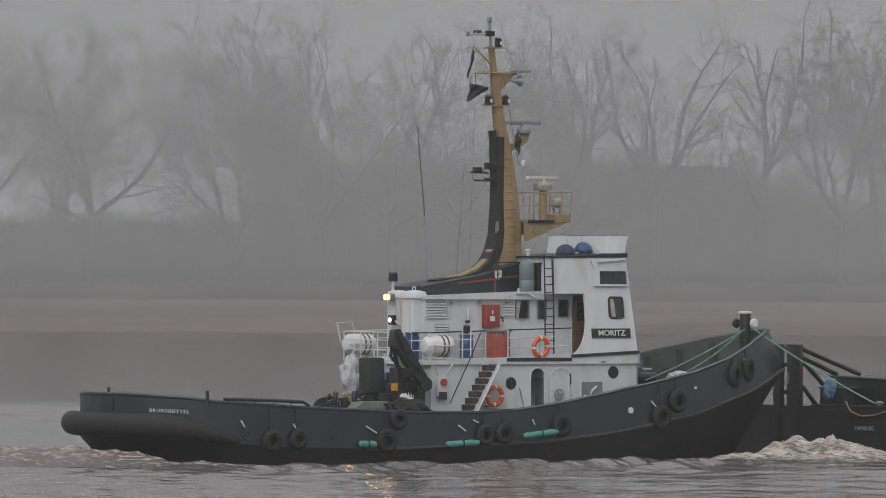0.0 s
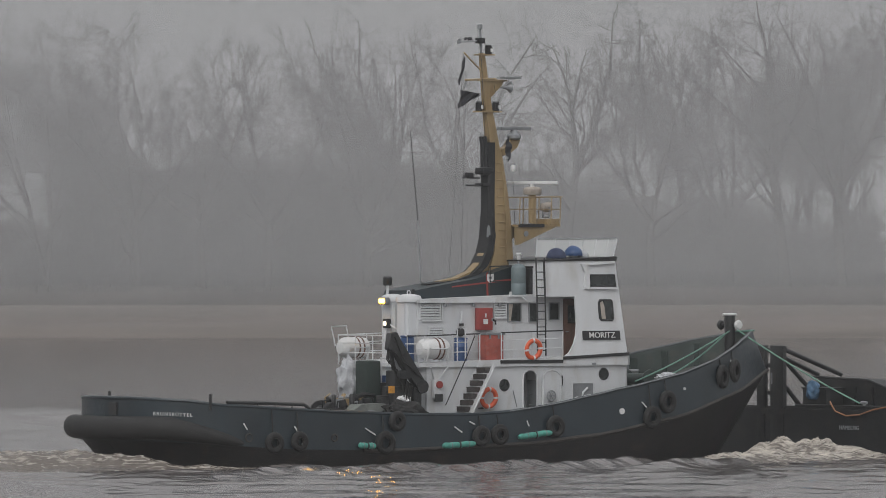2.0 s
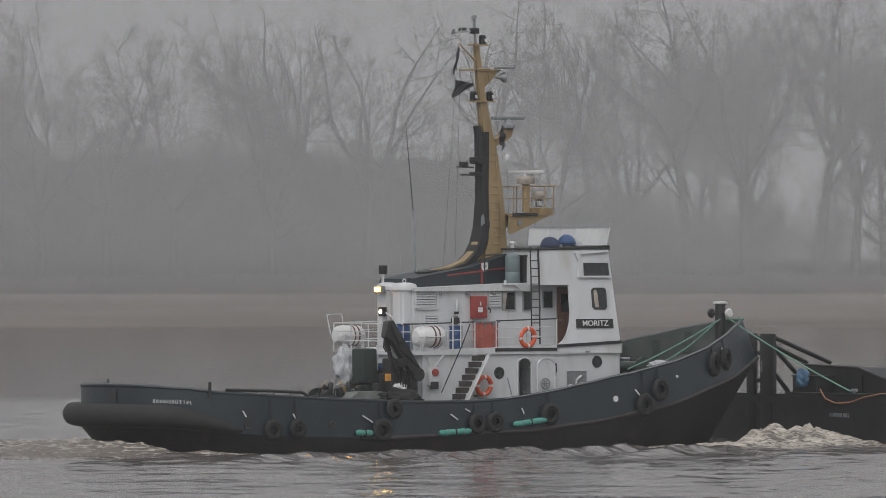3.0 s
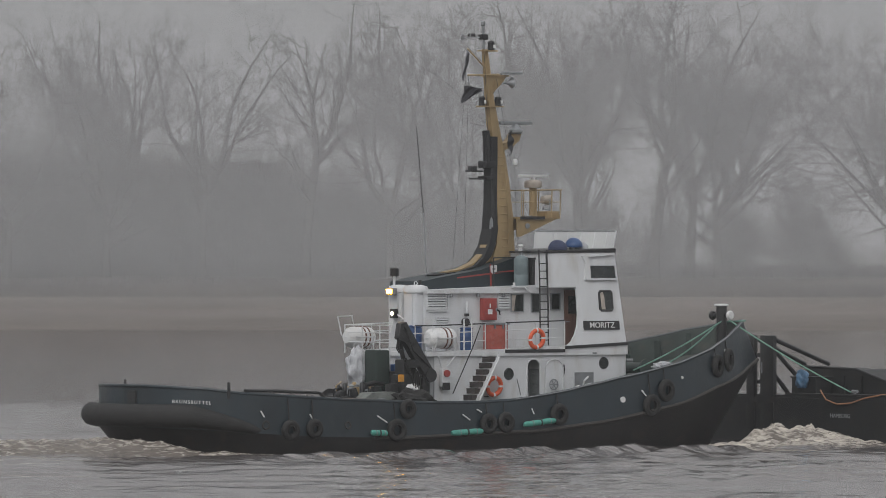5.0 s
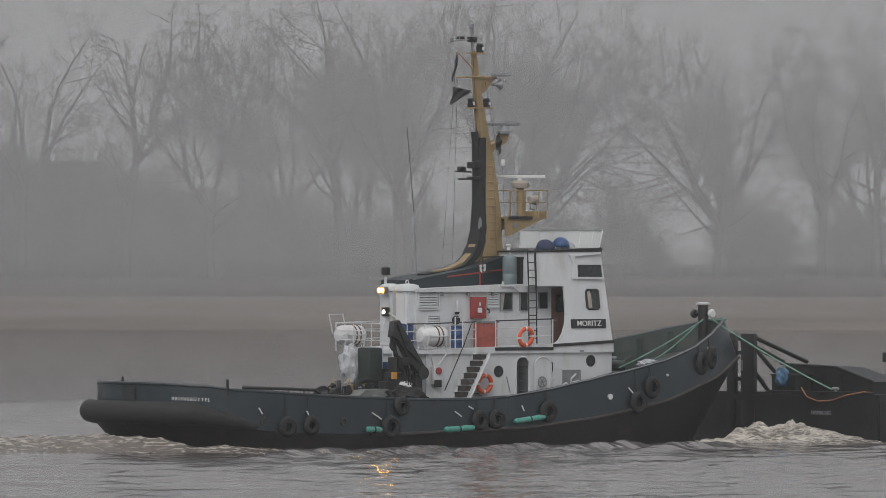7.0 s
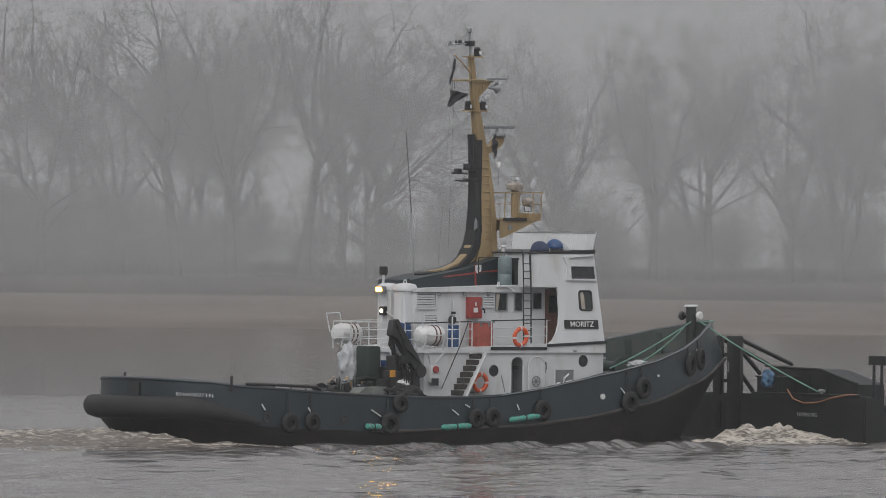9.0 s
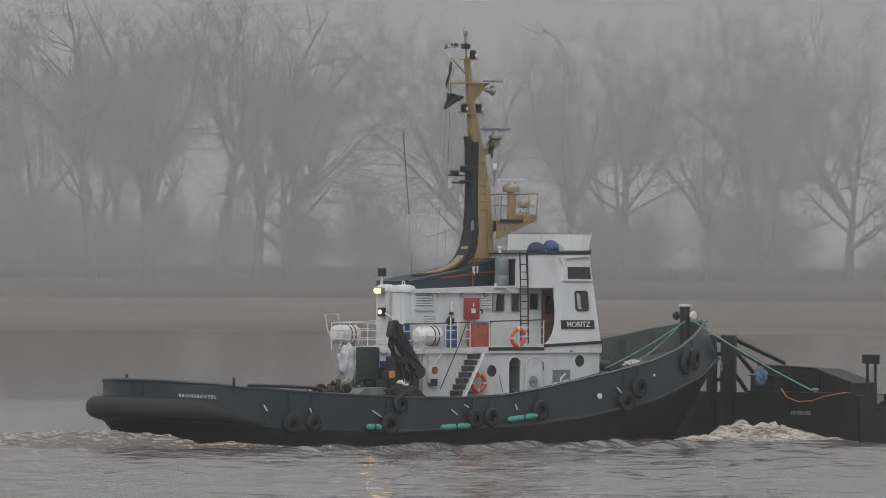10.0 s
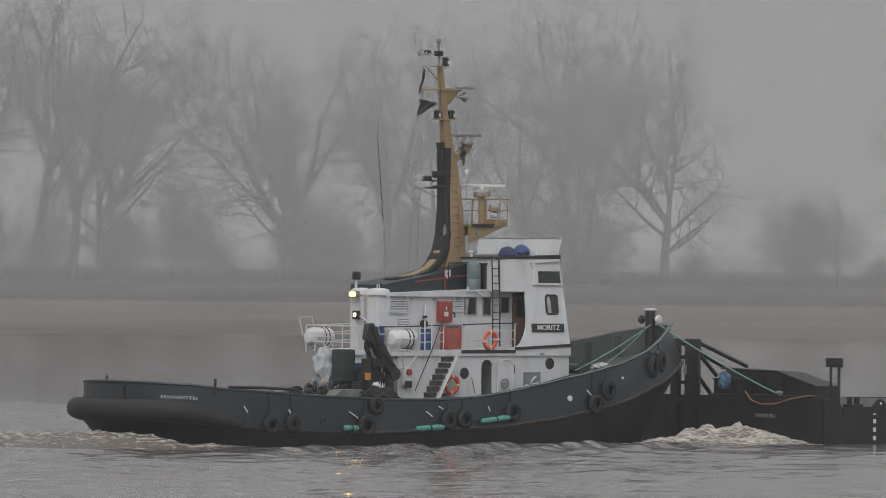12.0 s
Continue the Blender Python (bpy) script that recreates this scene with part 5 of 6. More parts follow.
# ---- things carried on the tug ----
def lifebuoy(x, y, z, tilt=0):
    ob = thing("lifebuoy", "orange lifebuoy with white bands on the rail", "lifebuoy", "lifebuoys")
    part("ring", torus(bmnew(), (x, y, z), (0, 1, 0.12), 0.31, 0.085, 32, 10), ORANGE, ob)
    for k in range(4):
        a = math.pi / 4 * (2 * k + 1) + math.pi / 4 + 0.12 * tilt
        c = Vector((x + 0.31 * math.cos(a), y - 0.037 * math.sin(a), z + 0.31 * math.sin(a)))
        t = Vector((-math.sin(a), 0, math.cos(a)))
        part("band", tube(bmnew(), [c - t * 0.035, c + t * 0.035], 0.092, 10), LETTER, ob)
    part("grab_line", torus(bmnew(), (x, y - 0.01, z), (0, 1, 0.12), 0.41, 0.012, 24, 5), LETTER, ob)


lifebuoy(1.22, -3.02, 2.29)
lifebuoy(3.27, -2.90, 4.0, 1)


STRAP = material("brown_webbing_strap", (0.13, 0.07, 0.055), 0.8, vary=0.25, scale=6, fine=50)


def life_raft(y, label):
    ob = thing("life_raft", label, "life raft", "life rafts")
    x, z, L, r = -0.92, 4.05, 0.62, 0.37
    prof = [(0.05, -L), (0.22, -L + 0.02), (0.34, -L + 0.14), (r, -L + 0.28), (r, L - 0.28), (0.34, L - 0.14), (0.22, L - 0.02), (0.05, L)]
    part("canister", lathe(bmnew(), prof, (x, y, z), "X", 22), LETTER, ob)
    part("seam", torus_box(x, y, z, L, r), WHITE, ob)
    for k in (0.05, 0.24):
        part("strap", torus(bmnew(), (x + k, y, z), (1, 0, 0), r + 0.002, 0.022, 24, 6, 1.6), STRAP, ob)
    cr = part("cradle", bmnew_cradle(x, y, z, r), WHITE, ob)
    for k in (-0.42, 0.42):
        for s in (-0.33, 0.33):
            part("cradle_leg", tube(bmnew(), [(x + k, y + s, z - 0.1), (x + k * 1.1, y + s * 0.7, 3.52)], 0.03, 6), WHITE, cr)


def torus_box(x, y, z, L, r):
    pts = [(x - L, y, z), (x - L + 0.1, y - r * 0.8, z), (x - L + 0.3, y - r, z), (x + L - 0.3, y - r, z), (x + L - 0.1, y - r * 0.8, z), (x + L, y, z), (x + L - 0.1, y + r * 0.8, z), (x + L - 0.3, y + r, z), (x - L + 0.3, y + r, z), (x - L + 0.1, y + r * 0.8, z)]
    return tube(bmnew(), pts, 0.03, 6, True)


def bmnew_cradle(x, y, z, r):
    bm = bmnew()
    for k in (-0.4, 0.4):
        tube(bm, [(x + k, y - r - 0.03, z + 0.05), (x + k, y - r * 0.8, z - 0.25), (x + k, y, z - r - 0.03), (x + k, y + r * 0.8, z - 0.25), (x + k, y + r + 0.03, z + 0.05)], 0.03, 6)
    return bm


life_raft(-2.62, "white life raft canister on the boat deck rail")
life_raft(2.30, "white life raft canister on the boat deck rail")
part("raft_frame", tube(bmnew(), [(-1.5, 2.6, 4.1), (-1.6, 2.7, 4.8), (-0.95, 2.7, 4.82), (-0.85, 2.6, 4.1)], 0.028, 6), WHITE, tugboat)
part("raft_frame", tube(bmnew(), [(-0.1, -2.95, 3.55), (-0.1, -2.95, 4.75), (0.25, -2.95, 4.75), (0.25, -2.95, 3.55)], 0.028, 6), WHITE, tugboat)


def drum(x, y, z, label, h=0.92, r=0.25):
    ob = thing("drum", label, "drum", "blue drums")
    prof = [(r * 0.9, 0.0), (r, 0.03), (r * 0.97, h * 0.3), (r * 1.03, h * 0.34), (r * 0.97, h * 0.38), (r * 0.97, h * 0.62), (r * 1.03, h * 0.66), (r * 0.97, h * 0.7), (r, h - 0.05), (r * 0.85, h)]
    part("barrel", lathe(bmnew(), prof, (x, y, z), "Z", 18), BLUE, ob)
    part("lid", lathe(bmnew(), [(r * 1.02, 0.0), (r * 1.04, 0.05), (r * 0.8, 0.07)], (x, y, z + h), "Z", 18), BLUE, ob)


drum(0.62, -2.15, 3.56, "blue plastic drum standing by the rail", 0.80, 0.24)
drum(-1.42, -1.75, 3.53, "dark blue plastic drum beside the vent trunk")


def red_chest():
    ob = thing("deck_chest", "red locker chest on the boat deck", "chest")
    body = part("body", box(bmnew(), 1.42, 2.18, -2.6, -2.1, 3.60, 4.52, 0.03), material("faded_red_paint", (0.33, 0.075, 0.055), 0.6, vary=0.2, scale=2.5, fine=30, dirt=(0.30, 0.14, 0.11), dirt_amount=0.5), ob)
    part("lid", box(bmnew(), 1.37, 2.23, -2.65, -2.05, 4.52, 4.60, 0.02), GREY, ob, "pale grey lid")
    for x in (1.55, 1.92):
        part("clasp", box(bmnew(), x, x + 0.06, -2.63, -2.595, 4.38, 4.52), GREY, body)


red_chest()


def gas_gear():
    ob = thing("gas_bottle", "grey-green gas bottle on the house roof", "gas bottle")
    part("bottle", lathe(bmnew(), [(0.24, 0.0), (0.27, 0.04), (0.27, 0.42), (0.255, 0.44), (0.27, 0.46), (0.27, 0.98), (0.22, 1.08), (0.1, 1.14)], (3.60, -1.55, 5.90), "Z", 18), material("grey_green_bottle_paint", (0.14, 0.18, 0.19), 0.5, vary=0.2, scale=2.5), ob)
    part("valve", tube(bmnew(), [(3.60, -1.55, 7.0), (3.60, -1.55, 7.14)], 0.05, 8), GREY, ob)
    ob = thing("deck_box", "black box standing on the house roof", "box")
    part("body", box(bmnew(), 3.92, 4.24, -1.78, -1.25, 5.92, 6.88, 0.03), BLACK, ob)
    part("lid", box(bmnew(), 3.88, 4.27, -1.83, -1.2, 6.88, 6.96, 0.015), BLACK, ob)
    ob = thing("vent_mast", "white vent pipe on the house roof", "vent")
    part("pipe", tube(bmnew(), [(4.3, -0.6, 5.9), (4.3, -0.6, 7.36)], 0.07, 12), LETTER, ob)
    part("cowl", lathe(bmnew(), [(0.09, 0.0), (0.12, 0.04), (0.08, 0.1)], (4.3, -0.6, 7.34), "Z", 14), LETTER, ob)


gas_gear()


def covered(x, y, z, r, mat, label):
    ob = thing("covered_instrument", label, "canvas cover", "covered gear on the wheelhouse")
    bm = bmnew()
    bmesh.ops.create_icosphere(bm, subdivisions=3, radius=r, matrix=Matrix.Translation((x, y, z)))
    for v in bm.verts:
        v.co.z = max(v.co.z, z - 0.02)
        v.co += (v.co - Vector((x, y, z))) * 0.06 * noise.noise(v.co * 5)
    part("cover", bm, mat, ob)
    part("foot", tube(bmnew(), [(x, y, z), (x, y, 7.18)], r * 0.5, 10), GREY, ob)


covered(5.02, -1.9, 7.25, 0.36, NAVY, "instrument under a dark blue canvas cover")
covered(6.0, -1.6, 7.35, 0.34, BLUE, "instrument under a blue canvas cover")
covered(6.45, -1.4, 7.25, 0.32, TARP, "white covered instrument on the wheelhouse roof")


def deck_crane():
    ob = thing("deck_crane", "black folding deck crane with a yellow plate", "crane")
    col = part("column", rect_column(-2.45, -2.55, 0.28, 0.9, 3.3), BLACK, ob)
    part("base", lathe(bmnew(), [(0.6, 0.0), (0.6, 0.5), (0.4, 0.7)], (-2.45, -2.55, 0.85), "Z", 18), BLACK, ob)
    part("turret", box(bmnew(), -2.85, -2.1, -2.95, -2.2, 1.9, 2.75, 0.06), BLACK, ob)
    part("warning_plate", box(bmnew(), -3.10, -2.84, -2.98, -2.96, 2.50, 2.76), material("amber_plate", (0.55, 0.25, 0.03), 0.5), col, "amber warning plate")
    bm = bmnew()
    slab(bm, [(-3.25, 4.05), (-3.15, 4.62), (-2.85, 4.66), (-2.72, 4.35), (-1.66, 2.95), (-1.64, 2.66), (-1.9, 2.56), (-2.66, 3.5), (-2.9, 3.95)], -3.18, -2.90)
    bmesh.ops.bevel(bm, geom=bm.edges[:], offset=0.03, segments=1, affect="EDGES")
    arm = part("boom", bm, BLACK, ob)
    part("boom_tip", lathe(bmnew(), [(0.24, -0.18), (0.27, 0.0), (0.24, 0.18)], (-1.78, -3.04, 2.72), "Y", 16), BLACK, arm)
    part("hydraulic_ram", tube(bmnew(), [(-2.5, -2.85, 3.1), (-2.9, -2.85, 4.3)], 0.07, 10), GREY, arm)
    part("hose", tube(bmnew(), [(-3.0, -3.2, 4.5), (-2.6, -3.25, 3.6), (-2.2, -3.25, 3.3), (-1.8, -3.2, 3.0)], 0.03, 6), RUBBER, arm)
    part("hose", tube(bmnew(), [(-3.05, -3.0, 4.4), (-3.15, -3.05, 3.7), (-2.8, -3.05, 3.1), (-2.5, -3.0, 2.6)], 0.03, 6), RUBBER, arm)
    for k in range(3):
        part("pin", lathe(bmnew(), [(0.08, -0.17), (0.08, 0.17)], (-2.95 + 0.4 * k, -3.04, 4.35 - 0.52 * k), "Y", 10), SOOT, arm)
    part("lower_arm", tube(bmnew(), [(-2.45, -2.55, 3.2), (-2.95, -2.9, 4.35)], 0.16, 10), BLACK, ob)
    for k in range(7):
        a = k * 0.9
        part("hose", tube(bmnew(), [(-2.75 + 0.1 * k, -2.98 - 0.03 * k, 3.35 - 0.12 * k), (-2.6 + 0.12 * k, -3.15, 2.75 + 0.1 * math.sin(a)), (-2.5 + 0.1 * k, -3.1, 2.1 + 0.15 * math.cos(a)), (-2.35 + 0.07 * k, -2.9, 1.7)], 0.028, 6), RUBBER, arm)
    part("valve_block", box(bmnew(), -2.72, -2.3, -3.2, -2.95, 3.0, 3.3, 0.03), SOOT, ob)
    part("control_levers", box(bmnew(), -2.1, -1.85, -3.15, -2.9, 2.15, 2.65, 0.02), SOOT, ob)
    part("stabiliser", box(bmnew(), -3.3, -1.6, -3.05, -2.8, 1.55, 1.9, 0.03), BLACK, ob)
    part("hook", tube(bmnew(), [(-3.15, -3.04, 4.1), (-3.22, -3.04, 3.7), (-3.12, -3.04, 3.55), (-3.02, -3.04, 3.68)], 0.035, 6), SOOT, arm)
    part("counter_box", box(bmnew(), -2.05, -1.75, -3.1, -2.5, 1.6, 2.5, 0.05), BLACK, ob)


def rect_column(x, y, h, z0, z1):
    return box(bmnew(), x - h, x + h, y - h, y + h, z0, z1, 0.05)


deck_crane()


def lump(name, label, category, x, y, z, sx, sy, sz, mat, rough, seed, part_name):
    """A loose bundle: a squashed, creased lump."""
    ob = thing(name, label, category)
    bm = bmnew()
    bmesh.ops.create_icosphere(bm, subdivisions=4, radius=1.0)
    for v in bm.verts:
        n = v.co.normalized()
        k = 1 + rough * noise.noise(n * 2.1 + Vector((seed, 0, 0))) + rough * 0.6 * abs(noise.noise(n * 5.0 + Vector((0, seed, 0))))
        v.co = Vector((x + sx * n.x * k, y + sy * n.y * k, z + sz * max(-0.9, n.z * k)))
    part(part_name, bm, mat, ob)
    return ob


def aft_gear():
    ob = thing("towing_winch", "black towing winch with a dark green cover", "winch")
    cov = part("cover", box(bmnew(), -3.24, -2.62, -1.85, -1.1, 1.9, 3.64, 0.1), material("dark_green_canvas", (0.02, 0.032, 0.028), 0.8, vary=0.3, scale=2, fine=25, bump=0.4), ob, "dark green canvas cover")
    part("cover_hem", box(bmnew(), -3.29, -2.57, -1.9, -1.05, 1.86, 1.98, 0.03), BLACK, cov)
    part("bed", box(bmnew(), -5.3, -1.9, -2.9, 1.2, 0.85, 1.92, 0.06), BLACK, ob)
    part("drum", lathe(bmnew(), [(0.42, -0.9), (0.42, -0.82), (0.25, -0.8), (0.25, 0.8), (0.42, 0.82), (0.42, 0.9)], (-3.8, -0.6, 1.8), "Y", 20), SOOT, ob)
    part("guard", tube(bmnew(), [(-5.0, -1.8, 1.8), (-4.6, -1.8, 2.2), (-3.3, -1.8, 2.45), (-2.9, -1.8, 2.4)], 0.09, 8), BLACK, ob)
    part("motor", lathe(bmnew(), [(0.12, -0.3), (0.14, -0.25), (0.14, 0.25), (0.12, 0.3)], (-4.3, -1.75, 2.2), "X", 14), YELLOW, ob, "dirty yellow motor")
    part("gear_case", box(bmnew(), -4.25, -3.9, -1.95, -1.5, 1.95, 2.35, 0.04), GREY, ob)
    part("brake_lever", tube(bmnew(), [(-4.85, -1.7, 1.9), (-4.95, -1.7, 2.35), (-4.75, -1.75, 2.5)], 0.03, 6), YELLOW, ob)
    for x, z in ((-4.7, 2.42), (-4.4, 2.38), (-4.1, 2.42)):
        part("coupling", lathe(bmnew(), [(0.08, 0.0), (0.1, 0.06), (0.06, 0.12)], (x, -1.9, z - 0.1), "Z", 10), GREY, ob)
    part("roller", lathe(bmnew(), [(0.16, -0.15), (0.18, 0.0), (0.16, 0.15)], (-4.95, -2.0, 2.02), "Y", 14), BLACK, ob)
    ob = thing("engine_hatch", "grey sloping hatch cover on the aft deck", "hatch")
    part("cover", slab(bmnew(), [(-4.6, 1.3), (-4.55, 1.9), (-4.2, 2.12), (-3.2, 2.14), (-2.9, 1.9), (-2.9, 1.3)], -2.9, -2.2), material("grey_green_hatch_paint", (0.15, 0.16, 0.15), 0.7), ob, smooth=False)
    part("hatch_grip", tube(bmnew(), [(-4.0, -2.92, 1.9), (-4.0, -2.97, 1.9), (-3.7, -2.97, 1.9), (-3.7, -2.92, 1.9)], 0.015, 5), GREY, ob)
    lump("tarpaulin", "crumpled pale tarpaulin over deck gear", "tarpaulin", -3.3, -0.75, 2.95, 0.34, 0.4, 0.7, TARP, 0.35, 3, "cover")
    lump("rope_heap", "heap of dark mooring rope on the aft deck", "rope", -2.6, -3.2, 1.75, 0.9, 0.4, 0.42, RUBBER, 0.5, 9, "coil")
    lump("white_bag", "small white bag beside the winch", "bag", -2.45, -2.95, 2.25, 0.28, 0.2, 0.16, LETTER, 0.4, 5, "sack")
    ob = thing("wheel_cart", "blue hand trolley on the aft deck", "trolley")
    part("tray", box(bmnew(), -2.35, -1.75, -1.4, -0.8, 2.85, 3.1, 0.03), BLUE, ob)
    for x in (-2.3, -1.8):
        part("upright", tube(bmnew(), [(x, -1.4, 1.9), (x, -1.4, 3.75)], 0.03, 6), WHITE, ob)
    part("crossbar", tube(bmnew(), [(-2.35, -1.4, 3.72), (-1.75, -1.4, 3.72)], 0.025, 6), WHITE, ob)


aft_gear()


def deck_machinery():
    """The cluttered pump and motor set abaft the winch."""
    ob = thing("deck_machinery", "oily black and yellow pump set on the aft deck", "machinery")
    part("skid", box(bmnew(), -5.1, -3.3, -2.3, -1.3, 1.75, 2.0, 0.03), BLACK, ob)
    rng = random.Random(8)
    mats = (BLACK, SOOT, SOOT, YELLOW, GREY, BLACK, YELLOW)
    for k in range(22):
        x, y = rng.uniform(-5.0, -3.3), rng.uniform(-2.25, -1.45)
        h = 0.12 + 0.4 * rng.random() * (1 - abs(x + 4.3) / 1.2 * 0.5)
        m = mats[k % 7]
        if k % 3 == 0:
            part("pump_block", box(bmnew(), x - 0.12, x + 0.12, y - 0.1, y + 0.1, 1.98, 2.0 + h, 0.02), m, ob)
        elif k % 3 == 1:
            part("filter_pot", lathe(bmnew(), [(0.07, 0.0), (0.09, 0.03), (0.09, h), (0.05, h + 0.05)], (x, y, 1.98), "Z", 10), m, ob)
        else:
            part("pipe_bend", tube(bmnew(), [(x - 0.2, y, 1.98), (x - 0.2, y - 0.03, 2.0 + h), (x + 0.1, y - 0.05, 2.06 + h), (x + 0.25, y, 2.0)], 0.035, 6), m, ob)
    ob = thing("control_stand", "black winch control stand beside the crane", "control stand")
    part("cabinet", box(bmnew(), -3.2, -1.95, -2.65, -2.3, 1.7, 2.42, 0.04), BLACK, ob)
    part("lever_bank", box(bmnew(), -2.9, -2.3, -2.72, -2.5, 2.42, 2.58, 0.02), SOOT, ob)
    ob = thing("deck_crate", "dark crate with loose gear beside the crane", "crate")
    part("box", box(bmnew(), -2.35, -1.62, -2.2, -1.3, 1.9, 2.85, 0.03), SOOT, ob)
    part("blue_cloth", box(bmnew(), -2.3, -1.8, -2.1, -1.6, 2.85, 3.05, 0.06), BLUE, ob)
    for k in range(5):
        part("batten", box(bmnew(), -2.36, -1.6, -2.235, -2.2, 1.95 + 0.19 * k, 2.03 + 0.19 * k), BLACK, ob)


deck_machinery()


def stern_fittings():
    for x, y, h in ((-11.1, 2.74, 0.42), (-11.3, -3.9, 0.40)):
        part("stern_post", tube(bmnew(), [(x, y, 2.0), (x, y, 2.25 + h * 0.8)], 0.055, 10), BLACK, tugboat)
    rail = part("low_rail", tube(bmnew(), [(-10.6, -3.86, 2.28), (-9.2, -4.2, 2.24), (-7.6, -4.24, 2.17), (-7.35, -4.24, 2.02)], 0.06, 8), BLACK, tugboat)
    for x in (-10.2, -9.5, -8.8, -8.1):
        part("rail_stub", tube(bmnew(), [(x, -half_beam(x) + 0.06, 1.95), (x, -half_beam(x) + 0.06, 2.24)], 0.035, 6), BLACK, rail)
    # solid black block; the shade of the port's opening is only its colour
    part("fairlead", slab(bmnew(), [(-13.125, 1.82), (-12.9, 1.82), (-12.9, 2.26), (-13.115, 2.26)], -0.75, -0.25), BLACK, tugboat, "black block with the shade of a mooring port in its colour", smooth=False)
    a, b = Vector((-12.58, -2.2, 0)), Vector((-11.75, -3.27, 0))
    d = (b - a)
    ang = math.degrees(math.atan2(d.y, d.x))
    n = Vector((d.y, -d.x, 0)).normalized() * 0.10
    m = (a + b) / 2 + n
    text_mesh("home_port", "BRUNSBÜTTEL", 0.125, pose(m.x + 0.06, m.y - 0.08, 1.86, 90, 2.0, ang), LETTER, tugboat, 1.0, spacing=1.35)
    for x, z in ((6.1, 1.78), (9.2, 2.55)):
        part("draught_disc", lathe(bmnew(), [(0.11 if x < 8 else 0.05, -0.04), (0.10 if x < 8 else 0.045, 0.05)], (x, -hull_y(x, z) - 0.02, z), "Y", 14), LETTER, tugboat)
    for x, z, r in ((-9.9, 1.05, 0.14), (-6.4, 1.0, 0.12)):
        part("scupper", torus(bmnew(), (x, -hull_y(x, z) - 0.01, z), (0, 1, 0), r, 0.03, 16, 6), STRAKE, tugboat)


def hull_y(x, z):
    """Half breadth of the side plating at a height."""
    (xa, ba, za), (xb, bb, zb) = hull_section(x)[:2]
    k = min(1.0, max(0.0, (za - z) / (za - zb)))
    return ba + (bb - ba) * k


stern_fittings()


def tyre(x, z, r=0.36, sg=-1, face=0.0):
    ob = thing("tyre_fender", "worn black tyre hung as a fender on the hull", "tyre", "tyre fenders on the hull")
    y = sg * (hull_y(x, z) + 0.11)
    nx = (half_beam(x + 0.3) - half_beam(x - 0.3)) / 0.6
    nrm = Vector((-nx, sg, 0)).normalized() if x > 5 or x < -9 else Vector((0, sg, 0))
    nrm = Vector((-nx, sg * 1.0, 0)).normalized()
    part("tread", torus(bmnew(), (x, y, z), nrm, r - 0.12, 0.12, 26, 10, 0.95), RUBBER, ob)
    part("bead", torus(bmnew(), Vector((x, y, z)) + nrm * 0.07, nrm, r - 0.22, 0.03, 22, 6), RUBBER, ob)
    part("lashing", tube(bmnew(), [(x - 0.05, sg * (hull_y(x, z + r) + 0.1), z + r - 0.08), (x - 0.02, sg * (half_beam(x) + 0.03), sheer(x) - 0.05)], 0.025, 5), RUBBER, ob)


for tx, tz, tr in ((-9.0, 0.86, 0.38), (-7.95, 0.90, 0.36), (-4.3, 0.80, 0.42), (-3.75, 1.55, 0.36), (-0.15, 0.98, 0.38), (0.65, 1.02, 0.38), (3.1, 1.28, 0.40), (7.4, 1.55, 0.42), (8.2, 2.1, 0.42), (11.6, 2.95, 0.44), (12.6, 3.15, 0.44)):
    tyre(tx, tz, tr)


def rope_fender(x0, x1, z0, z1):
    ob = thing("rope_fender", "turquoise rope roll fender lashed along the hull", "fender", "rope fenders on the hull")
    a = Vector((x0, -hull_y(x0, z0) - 0.12, z0))
    b = Vector((x1, -hull_y(x1, z1) - 0.12, z1))
    n = 12
    pts = [a.lerp(b, k / n) + Vector((0, 0, 0.008 * math.sin(k * 1.7))) for k in range(n + 1)]
    rad = [0.105 + 0.006 * math.sin(k * 2.3) for k in range(n + 1)]
    rad[0] = rad[-1] = 0.06
    part("roll", tube(bmnew(), pts, rad, 12), TURQ, ob)
    for k in (0.25, 0.5, 0.78):
        p = a.lerp(b, k)
        part("lashing", torus(bmnew(), p, b - a, 0.112, 0.03 if k == 0.5 else 0.012, 14, 6), BLACK if k == 0.5 else GREY, ob)


rope_fender(-5.45, -4.75, 0.72, 0.70)
rope_fender(-1.85, -0.45, 0.66, 0.72)
rope_fender(1.45, 2.95, 0.92, 1.08)


def hull_ropes():
    for x, z, dx, dz in ((-10.1, 1.55, 0.12, -0.22), (-8.1, 1.42, 0.16, -0.24), (-5.1, 1.32, 0.42, -0.24), (-1.25, 1.32, 0.3, -0.2), (-0.6, 1.5, 0.2, -0.1), (1.9, 1.5, 0.08, -0.2), (7.0, 2.1, 0.2, -0.2), (12.4, 3.55, 0.05, -0.35)):
        part("rope_end", tube(bmnew(), [(x, -hull_y(x, z) - 0.05, z), (x + dx, -hull_y(x + dx, z + dz) - 0.06, z + dz)], 0.026, 6), LETTER, tugboat)


hull_ropes()


